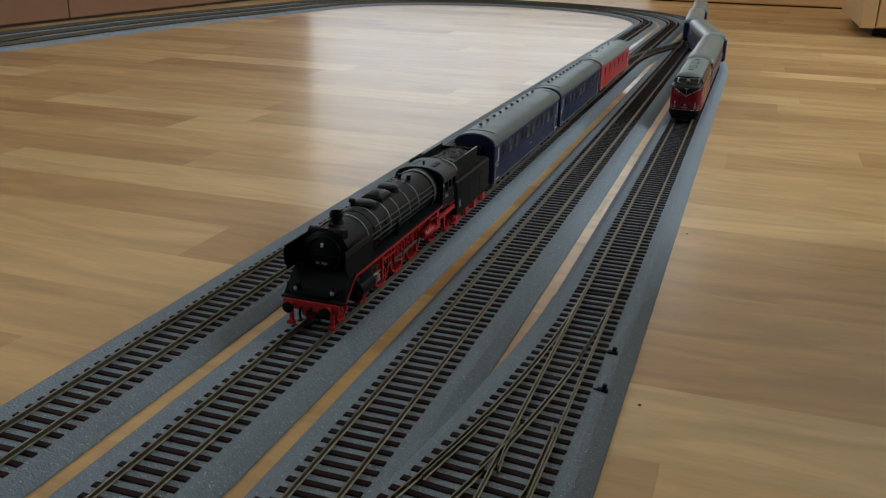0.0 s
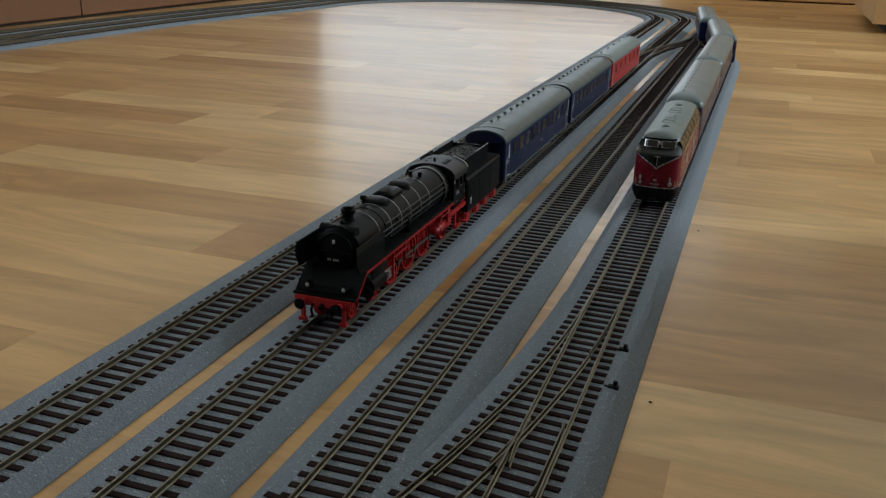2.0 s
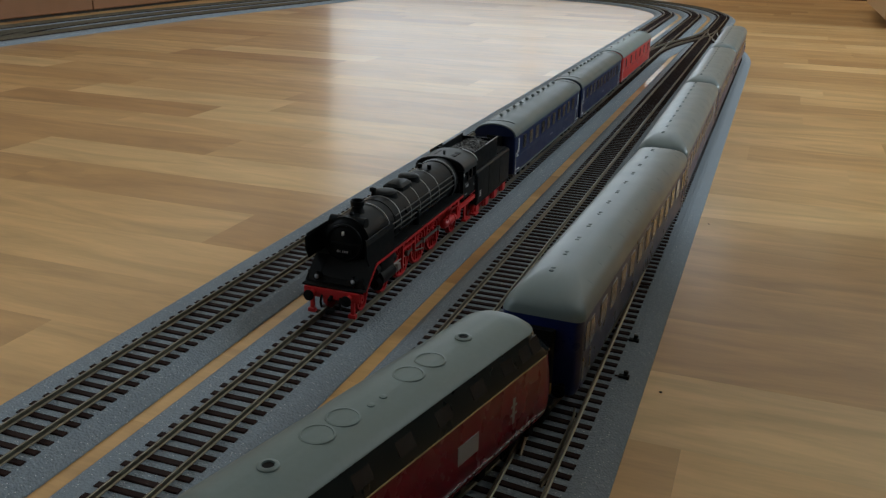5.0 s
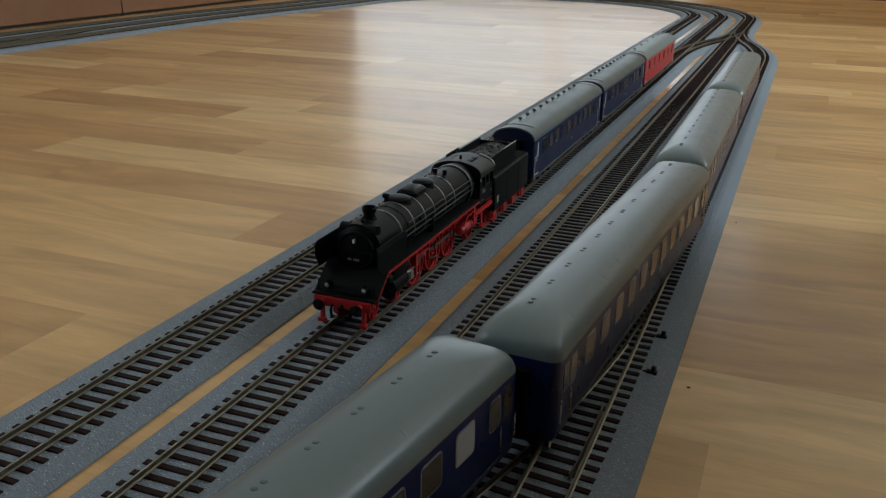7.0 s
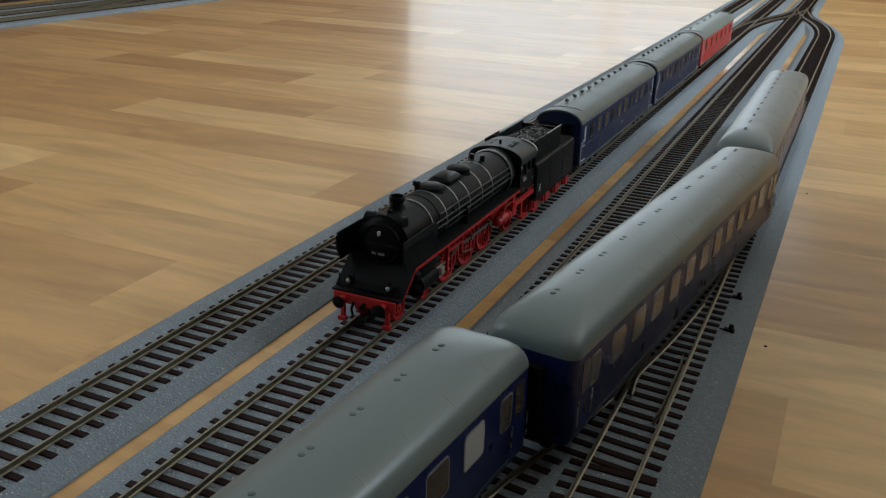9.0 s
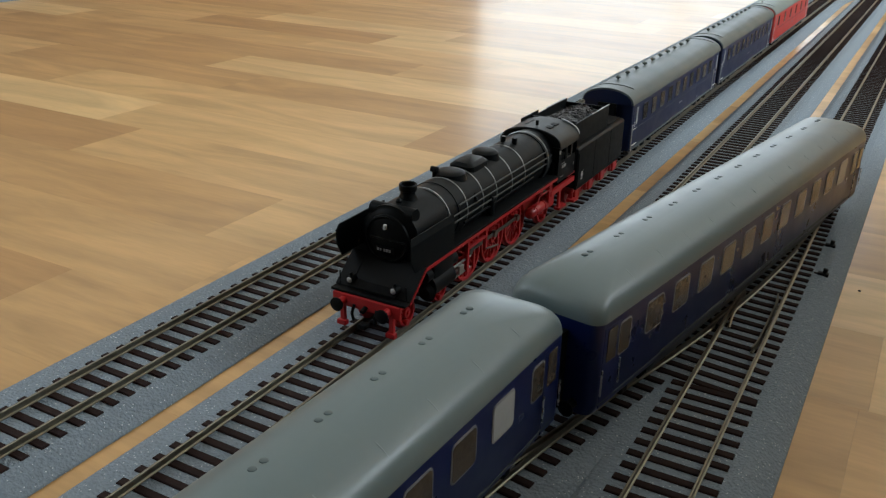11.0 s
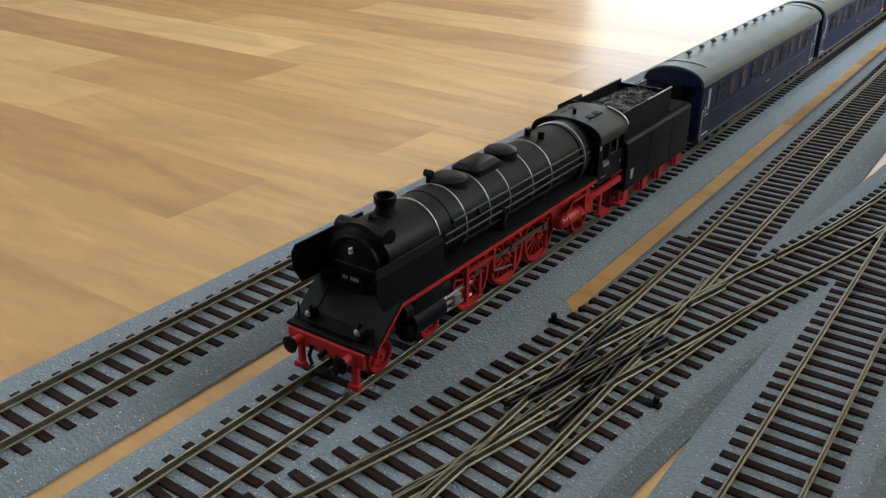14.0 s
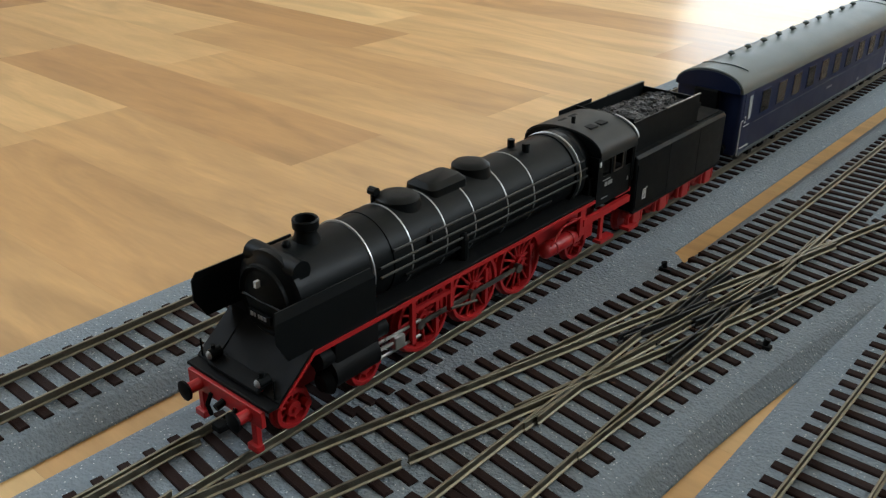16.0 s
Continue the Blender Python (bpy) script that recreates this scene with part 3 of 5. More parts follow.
# ---- rolling stock ----
def wheelset(parent, y, r, mat, spokes=0, name="wheelset", gauge=XR):
    """An axle with two flanged wheels; turns about x, its place is the axle."""
    bm = bmesh.new()
    tube(bm, (-0.0105, 0, 0), (0.0105, 0, 0), 0.0008, seg=8)
    for s in (-1, 1):
        xi, xo = s * 0.0071, s * 0.0096
        lathe(bm, (0, 0, 0), [(r - 0.0014, xi), (r + 0.0009, xi), (r + 0.0009, xi + s * 0.0006), (r, xi + s * 0.0008), (r, xo), (r - 0.0011, xo), (r - 0.0013, xo - s * 0.0005), (r - 0.0014, xi)] if spokes else [(0.0004, xi), (r + 0.0009, xi), (r + 0.0009, xi + s * 0.0006), (r, xi + s * 0.0008), (r, xo), (r - 0.0012, xo), (r - 0.0015, xo - s * 0.0008), (0.0012, xo - s * 0.0004), (0.0004, xo)], "x", 32 if spokes else 18)
        if spokes:
            lathe(bm, (0, 0, 0), [(0.0002, xi), (0.0022, xi), (0.0022, xo + s * 0.0002), (0.0002, xo + s * 0.0002)], "x", 12)
            for i in range(spokes):
                a = 2 * math.pi * i / spokes
                c, n = math.cos(a), math.sin(a)
                tube(bm, (s * 0.0084, 0.0018 * c, 0.0018 * n), (s * 0.0084, (r - 0.0012) * c, (r - 0.0012) * n), 0.0005, 0.0004, 6)
            # balance weight and crank boss
            a0 = math.pi
            pts = [(s * 0.0088, (r - 0.0012) * math.cos(a0 + t), (r - 0.0012) * math.sin(a0 + t)) for t in np.linspace(-0.6, 0.6, 7)]
            f1, f2 = [bm.verts.new(p) for p in pts], [bm.verts.new((p[0] - s * 0.0006, p[1], p[2])) for p in pts]
            bm.faces.new(f1)
            bm.faces.new(f2[::-1])
            for i in range(7):
                bm.faces.new((f1[i], f1[(i + 1) % 7], f2[(i + 1) % 7], f2[i]))
            tube(bm, (s * 0.0086, 0.0038, 0), (s * 0.0108, 0.0038, 0), 0.0012, seg=10)
    ob = part(name, bm, mat, parent, smooth=True)
    ob.location = (0, y, r)
    return ob


def bogie(parent, y, wheelbase, mat, side=0.0122, r=0.0053):
    b = part("bogie", box(box(bmesh.new(), -side, -side + 0.0018, y - wheelbase / 2 - 0.005, y + wheelbase / 2 + 0.005, 0.0045, 0.0082, 0.0005), side - 0.0018, side, y - wheelbase / 2 - 0.005, y + wheelbase / 2 + 0.005, 0.0045, 0.0082, 0.0005), mat, parent)
    bm = bmesh.new()
    box(bm, -side + 0.0018, side - 0.0018, y - 0.004, y + 0.004, 0.005, 0.009)
    for s in (-1, 1):
        for d in (-wheelbase / 2, wheelbase / 2):
            box(bm, s * (side + 0.0002) - 0.0013, s * (side + 0.0002) + 0.0013, y + d - 0.0022, y + d + 0.0022, 0.0035, 0.0072, 0.0005)
        for k in range(4):
            tube(bm, (s * (side + 0.0004), y - 0.0024 + k * 0.0016, 0.0035), (s * (side + 0.0004), y - 0.0024 + k * 0.0016, 0.0075), 0.0006, seg=6)
    part("axle_boxes", bm, mat, b)
    for d in (-wheelbase / 2, wheelbase / 2):
        wheelset(b, y + d, r, DIMSTEEL)
    return b


def buffers(parent, y, way, mat=BLACKMATT, z=0.0118, x=0.0100):
    for s in (-1, 1):
        bm = tube(bmesh.new(), (s * x, y, z), (s * x, y + way * 0.0042, z), 0.0015, seg=12)
        b = part("buffer", bm, mat, parent)
        bm = bmesh.new()
        lathe(bm, (s * x, y + way * 0.0040, z), [(0.0005, 0), (0.0026, way * 0.0001), (0.0027, way * 0.0007), (0.0015, way * 0.0012), (0.0003, way * 0.00135)], "y", 16)
        part("buffer_head", bm, BLACKMATT, b, smooth=True)


def bar_text(parent, bars, x, mat, name="lettering", axis="x"):
    """Plain bars in place of small writing: (y0, y1, z0, z1) on the plane x."""
    bm = bmesh.new()
    s = 1 if x > 0 else -1
    for y0, y1, z0, z1 in bars:
        box(bm, min(x, x + s * 0.00012), max(x, x + s * 0.00012), y0, y1, z0, z1)
    return part(name, bm, mat, parent)


def class_digit(parent, ch, x, y, z, size, mat, turn):
    cu = bpy.data.curves.new("digit", "FONT")
    cu.body, cu.size, cu.extrude, cu.align_x, cu.align_y = ch, size, 0.00005, "CENTER", "CENTER"
    tmp = bpy.data.objects.new("digit", cu)
    scene.collection.objects.link(tmp)
    dg = bpy.context.evaluated_depsgraph_get()
    me = bpy.data.meshes.new_from_object(tmp.evaluated_get(dg))
    bpy.data.objects.remove(tmp)
    me.materials.clear()
    me.materials.append(mat)
    ob = new("digit", me)
    ob.parent = parent
    ob.matrix_basis = turn @ Matrix.Identity(4)
    ob.location = (x, y, z)
    return ob


SIDE_R = pose(0, 0, 0, 90, 0, 90)
SIDE_L = pose(0, 0, 0, 90, 0, -90)
FRONT = pose(0, 0, 0, 90, 0, 0)


def rounded_plate(xa, xb, y0, y1, z0, z1, r):
    """Upright plate between xa and xb with rounded corners."""
    pts = []
    for cy, cz, a0 in ((y1 - r, z1 - r, 0), (y0 + r, z1 - r, 90), (y0 + r, z0 + r, 180), (y1 - r, z0 + r, 270)):
        for a in (0, 30, 60, 90):
            pts.append((cy + r * math.cos(radians(a0 + a)), cz + r * math.sin(radians(a0 + a))))
    return rings(bmesh.new(), [[(xa, y, z) for y, z in pts], [(xb, y, z) for y, z in pts]])


def express_coach(label, pale_door=False):
    """Smooth-sided blue coach with a silver domed roof, middle at the origin, 0.28 m long."""
    ob = empty("express_coach")
    tagged(ob, label, "model coach", group="coaches of the diesel train")
    h, w = 0.1405, 0.0166
    zb, ze, zt = 0.0085, CE, CT
    bm = bmesh.new()
    rings(bm, [outline(-h, h, w - 0.0012, 0.0035, zb), outline(-h, h, w, 0.0035, zb + 0.003), outline(-h, h, w, 0.0035, ze)])
    part("body", bm, BLUE, ob, smooth=True)
    bm = bmesh.new()
    rings(bm, [outline(-h + 0.045, h - 0.045, w - 0.0030, 0.002, zb - 0.0045), outline(-h + 0.045, h - 0.045, w - 0.0006, 0.002, zb + 0.0015), outline(-h + 0.045, h - 0.045, w + 0.00025, 0.002, zb + 0.0045)])
    part("skirt", bm, SKIRT, ob, "grey skirt along the sill")
    loops = []
    for a in np.linspace(0, 90, 11):
        c, s = math.cos(radians(a)), math.sin(radians(a))
        wf = w * (0.06 + 0.94 * c ** 0.86) if a < 90 else w * 0.06
        inset = 0.0002 + 0.030 * (1 - math.sqrt(max(0.0, 1 - s ** 3.4)))
        loops.append(outline(-h - 0.0004 + inset, h + 0.0004 - inset, wf + 0.0003, 0.0045 + 0.004 * s, ze + (zt - ze) * s ** 0.95, 8))
    part("roof", rings(bmesh.new(), loops), ROOFSILVER, ob, "silver-grey rounded roof", smooth=True)
    for i in range(12):
        y = -0.1155 + i * 0.021
        bm = bmesh.new()
        for s in (-1, 1):
            lathe(bm, (-0.0032, y + 0.0017 * s, zt - 0.0009), [(0.0012, 0), (0.0012, 0.0006), (0.0009, 0.0010), (0.0005, 0.0011), (0.0001, 0.0011)], "z", 12)
        part("roof_vent", bm, ROOFVENT, ob, smooth=True)
    for i in range(12):
        y = -0.1155 + i * 0.021 + 0.0002 * (i % 3)
        bm = bmesh.new()
        rs = []
        for a in np.linspace(38, 56, 5):
            c, s = math.cos(radians(a)), math.sin(radians(a))
            x, z = w * (0.06 + 0.94 * c ** 0.86) + 0.0004, ze + (zt - ze) * s ** 0.95
            rs.append([(x, y - 0.00016, z - 0.0001), (x, y + 0.00016, z - 0.0001), (x - 0.0002, y + 0.00016, z + 0.00012), (x - 0.0002, y - 0.00016, z + 0.00012)])
        rings(bm, rs)
        part("roof_seam", bm, SEAM, ob)
    ys = [-0.1235 + 0.0205 * i for i in range(13)]
    zw0, zw1 = ze - 0.0150, ze - 0.0032
    for s in (-1, 1):
        for i, y in enumerate(ys):
            hw = 0.0040 if i in (0, 12) else 0.0062
            pale = pale_door and i == 11
            fr = part("window", rounded_plate(s * w - s * 0.0002, s * w + s * 0.00022, y - hw, y + hw, zw0, zw1, 0.0017), FRAMESILVER, ob, "silver-framed coach window")
            part("pane", rounded_plate(s * w - s * 0.0001, s * w + s * 0.00032, y - hw + 0.0006, y + hw - 0.0006, zw0 + 0.0006, zw1 - 0.0006, 0.0012), PALEPANE if pale else TANPANE, fr)
        for y in (-0.1318, 0.1318):
            bm = box(bmesh.new(), s * w - 0.0003, s * w + 0.0001, y - 0.0048, y + 0.0048, zb + 0.002, ze - 0.002)
            d = part("door", bm, BLUE, ob)
            part("door_window", box(bmesh.new(), s * w, s * w + 0.0003, y - 0.0028, y + 0.0028, zw0 + 0.001, zw1), TANPANE, d)
            for e in (-0.0056, 0.0056):
                part("handrail", tube(bmesh.new(), (s * (w + 0.0007), y + e, zb + 0.007), (s * (w + 0.0007), y + e, zb + 0.016), 0.0003, seg=6), SILVER, d)
        part("sill_line", box(bmesh.new(), s * w - 0.0001, s * w + 0.00012, -h + 0.003, h - 0.003, zb + 0.0032, zb + 0.0037), SKIRT, ob)
    for e in (-1, 1):
        bm = bmesh.new()
        rings(bm, [outline(-0.0022, 0.0022, 0.0062, 0.0012, 0.0095), outline(-0.0022, 0.0022, 0.0062, 0.0012, 0.036)])
        g = part("gangway", bm, BLACKMATT, ob, "black rubber gangway")
        g.location = (0, e * (h + 0.0012), 0)
        buffers(ob, e * h, e)
        bogie(ob, e * 0.098, 0.029, BLACKMATT)
    part("underframe_boxes", box(box(bmesh.new(), -0.0125, -0.004, -0.03, 0.012, 0.003, zb), 0.004, 0.0125, -0.012, 0.034, 0.003, zb), BLACKMATT, ob)
    return ob


def diesel_loco():
    """Rounded diesel: red lower body, anthracite window band, grey roof with fans; front at y = -h."""
    ob = empty("diesel_locomotive")
    tagged(ob, "red and anthracite diesel locomotive with a grey roof", "model locomotive")
    h, w = 0.0885, 0.0166
    belt, top, ridge = 0.0362, 0.0462, 0.0503

    def lv(z, nose, ww, r=0.012):
        return outline(-h + nose, h - nose, ww, r, z, 8)
    part("lower_body", rings(bmesh.new(), [lv(0.0100, 0.0012, w - 0.0006), lv(0.0120, 0.0004, w), lv(0.020, 0.0, w + 0.0002), lv(0.027, 0.0008, w), lv(belt - 0.0002, 0.0026, w - 0.0003)]), DIESELRED, ob, "glossy dark red lower body", smooth=True)
    part("window_band", rings(bmesh.new(), [lv(belt - 0.0004, 0.0021, w - 0.0001), lv(belt + 0.0012, 0.0042, w - 0.0004), lv(belt + 0.0030, 0.0105, w - 0.0007, 0.010), lv(top, 0.0145, w - 0.0038, 0.009)]), ANTHRACITE, ob, "anthracite band round the windows", smooth=True)
    part("roof", rings(bmesh.new(), [lv(top, 0.0122, w - 0.0033, 0.009), lv(top + 0.0006, 0.0126, w - 0.0036, 0.009), lv(top + 0.0024, 0.0145, w - 0.0066, 0.008), lv(ridge - 0.0004, 0.018, w - 0.0110, 0.005), lv(ridge, 0.022, 0.002, 0.0018)]), ROOFLIGHT, ob, "pale grey roof", smooth=True)
    # white trim lines and the front chevron
    for s in (-1, 1):
        part("belt_line", box(bmesh.new(), s * (w + 0.0001) - 0.0002, s * (w + 0.0001) + 0.0002, -h + 0.014, h - 0.014, belt - 0.0004, belt - 0.0001), BRASS, ob, "thin cream belt line")
        part("sill_line", box(bmesh.new(), s * w - 0.0001, s * w + 0.0003, -h + 0.012, h - 0.012, 0.0125, 0.0128), SILVER, ob)
    for e in (-1, 1):
        def nose(x, z, out):
            # the lower body's front surface
            t = max(0.0, 1 - (abs(x) / w) ** 2)
            k = 0.0 if z < 0.02 else 0.0021 * ((z - 0.02) / (belt - 0.02)) ** 1.6
            if z > belt:
                k = 0.0021 + (z - belt) * 1.7
            rad = 0.012
            ax = max(0.0, abs(x) - (w - rad))
            return e * (h - k - (rad - math.sqrt(max(0, rad * rad - ax * ax))) + out)
        bm = bmesh.new()
        stripe = []
        for x in np.linspace(-w + 0.002, w - 0.002, 25):
            z = belt - 0.0097 + 0.0096 * (abs(x) / w) ** 0.8
            stripe.append([(x, nose(x, z - 0.0005, 0.0001), z - 0.0005), (x, nose(x, z + 0.0005, 0.0001), z + 0.0005), (x, nose(x, z + 0.0005, 0.0004), z + 0.0005), (x, nose(x, z - 0.0005, 0.0004), z - 0.0005)])
        part("chevron_stripe", rings(bm, stripe), SILVER, ob, "silver chevron stripe on the nose")
        bm = bmesh.new()
        rows_ = []
        for x in np.linspace(-w + 0.0025, w - 0.0025, 25):
            zlo = belt - 0.0093 + 0.0096 * (abs(x) / w) ** 0.8
            rows_.append([(x, nose(x, z, 0.00018), z) for z in np.linspace(min(zlo, belt), belt + 0.0004, 5)])
        rings(bm, rows_, close=False, cap=False)
        part("chevron_panel", bm, ANTHRACITE, ob, "anthracite chevron panel")
        bm = bmesh.new()
        rings(bm, [[(x, nose(x, z, 0.0001), z) for z in (0.0125, 0.0131)] + [(x, nose(x, z, 0.0004), z) for z in (0.0131, 0.0125)] for x in np.linspace(-w + 0.002, w - 0.002, 21)])
        part("nose_line", bm, SILVER, ob)
        # windscreen: two raked panes in silver frames
        for s in (-1, 1):
            def ws(u, v, out):
                x = s * (0.0018 + u * 0.0086)
                z = belt + 0.0040 + v * 0.0040
                k = 0.0105 + (0.0145 - 0.0105) * ((z - belt - 0.0030) / (top - belt - 0.0030))
                ax = max(0.0, abs(x) - 0.0062)
                return (x, e * (h - k - (0.0095 - math.sqrt(max(0, 0.0095 ** 2 - ax * ax))) + out), z)
            def patch(g, o1, o0):
                bm = bmesh.new()
                rings(bm, [[ws(u, -g, o0), ws(u, 1 + g, o0), ws(u, 1 + g, o1), ws(u, -g, o1)] for u in np.linspace(-g, 1 + g, 7)])
                return bm
            fr = part("windscreen_frame", patch(0.09, 0.00045, -0.001), SILVER, ob, "silver windscreen frame")
            part("windscreen", patch(0.0, 0.0007, -0.0008), PANE, fr)
            # lamps and handrails
            b = part("headlight", tube(bmesh.new(), (s * 0.0105, e * (h - 0.0045), 0.0160), (s * 0.0105, e * (h + 0.0004), 0.0160), 0.0012, seg=14), SILVER, ob)
            part("lens", tube(bmesh.new(), (s * 0.0105, e * (h + 0.0003), 0.0160), (s * 0.0105, e * (h + 0.0007), 0.0160), 0.0009, seg=14), LAMPGLASS, b)
            part("marker_plate", box(bmesh.new(), s * 0.0105 - 0.0006, s * 0.0105 + 0.0006, e * h - 0.002, e * h + 0.00045, 0.0182, 0.0212), SILVER, ob)
            part("handrail", tube(bmesh.new(), (s * 0.0138, e * (h - 0.0022), 0.0140), (s * 0.0138, e * (h - 0.0022), 0.0185), 0.0003, seg=6), BRASS, ob)
        part("top_light", lathe(bmesh.new(), (0.0, e * (h - 0.0098), top - 0.0028), [(0.0014, -0.001), (0.0014, 0.0004), (0.0011, 0.0011), (0.0002, 0.0012)], "z", 14), SILVER, ob, smooth=True)
        part("nose_handrail", tube(tube(bmesh.new(), (-0.0022, e * (h - 0.0016), 0.0352), (0.0022, e * (h - 0.0016), 0.0352), 0.0002, seg=6), (0, e * (h - 0.0002), 0.0285), (0, e * (h - 0.0016), 0.0352), 0.0002, seg=6), SILVER, ob)
        bm = bmesh.new()
        for x0, x1 in ((-0.0036, -0.0028), (-0.0022, -0.0008), (-0.0002, 0.0012), (0.0016, 0.003)):
            box(bm, x0, x1, e * (h + 0.0001) - 0.0001, e * (h + 0.0001) + 0.0002, 0.0148, 0.0157)
        part("number_bars", bm, GREYPRINT, ob)
        part("emblem", box(bmesh.new(), -0.0011, 0.0011, e * h - 0.0001, e * h + 0.0003, 0.0175, 0.0190), GREYPRINT, ob)
        part("apron", rings(bmesh.new(), [outline(-0.006, 0.006, 0.0135, 0.005, 0.0030), outline(-0.0065, 0.0066, 0.0162, 0.0062, 0.0080), outline(-0.0065, 0.0068, 0.0166, 0.0064, 0.0124)]), BLACKMATT, ob, "black front apron").location = (0, e * (h - 0.0065), 0)
        buffers(ob, e * (h - 0.0032), e, BLACKMATT, 0.0085)
        part("coupling", box(bmesh.new(), -0.002, 0.002, e * (h + 0.0015) - 0.004, e * (h + 0.0015) + 0.003, 0.0036, 0.0056, 0.0006), BLACKMATT, ob)
        bogie(ob, e * 0.0535, 0.035, BLACKMATT, 0.0128, 0.0054)
    for y in (-0.050, 0.044):
        bm = lathe(bmesh.new(), (0, y, ridge - 0.0007), [(0.0030, 0), (0.0030, 0.0011), (0.0026, 0.0014), (0.0018, 0.0014), (0.0016, 0.0004), (0.0002, 0.0003)], "z", 20)
        f = part("exhaust", bm, ROOFLIGHT, ob, smooth=True)
        part("exhaust_mouth", lathe(bmesh.new(), (0, y, ridge - 0.0003), [(0.0016, 0), (0.0016, 0.0006), (0.0002, 0.0006)], "z", 14), BLACKMATT, f)
    for y in (-0.031, -0.020, 0.012, 0.024):
        part("roof_fan", lathe(bmesh.new(), (0, y, ridge - 0.0010), [(0.0052, 0), (0.0052, 0.0011), (0.0046, 0.0012), (0.0044, 0.0009), (0.0002, 0.0009)], "z", 22), ROOFLIGHT, ob, smooth=True)
    for y in (-0.010, -0.004):
        part("roof_cap", lathe(bmesh.new(), (0.0022, y, ridge - 0.0009), [(0.0014, 0), (0.0012, 0.0011), (0.0002, 0.0012)], "z", 12), ROOFLIGHT, ob)
    for s in (-1, 1):
        # side windows in the band, raked with it
        for y, hw in ((-0.0690, 0.0032), (-0.0610, 0.0032), (-0.0490, 0.0036), (-0.030, 0.0040), (-0.010, 0.0040), (0.010, 0.0040), (0.030, 0.0040), (0.0490, 0.0036), (0.0610, 0.0032), (0.0690, 0.0032)):
            x0, x1 = w - 0.00085, w - 0.00330
            bm = bmesh.new()
            a = [(s * x0, y - hw, belt + 0.0034), (s * x0, y + hw, belt + 0.0034), (s * x1, y + hw, top - 0.0018), (s * x1, y - hw, top - 0.0018)]
            rings(bm, [[(p[0] - s * 0.0006, p[1], p[2]) for p in a], [(p[0] + s * 0.00025, p[1], p[2]) for p in a]])
            part("side_window", bm, PANE, ob, "dark side window")
        for y in (-0.034, 0.022):
            part("side_vent", box(bmesh.new(), s * (w + 0.0001) - 0.0002, s * (w + 0.0001) + 0.0002, y - 0.0062, y + 0.0062, 0.0205, 0.0275, 0.0001), GREYPRINT, ob, "pale louvred side vent")
        for y in (-0.058, 0.051):
            bar_text(ob, [(y, y + 0.0016, 0.0190, 0.0290), (y - 0.0012, y + 0.003, 0.0222, 0.0230), (y - 0.0012, y + 0.003, 0.0255, 0.0263)], s * (w + 0.0001), GREYPRINT, "side_ladder_rail")
        part("side_tank", box(bmesh.new(), s * 0.0088 - 0.0035, s * 0.0088 + 0.0035, -0.026, 0.026, 0.003, 0.0086, 0.0008), BLACKMATT, ob)
    return ob


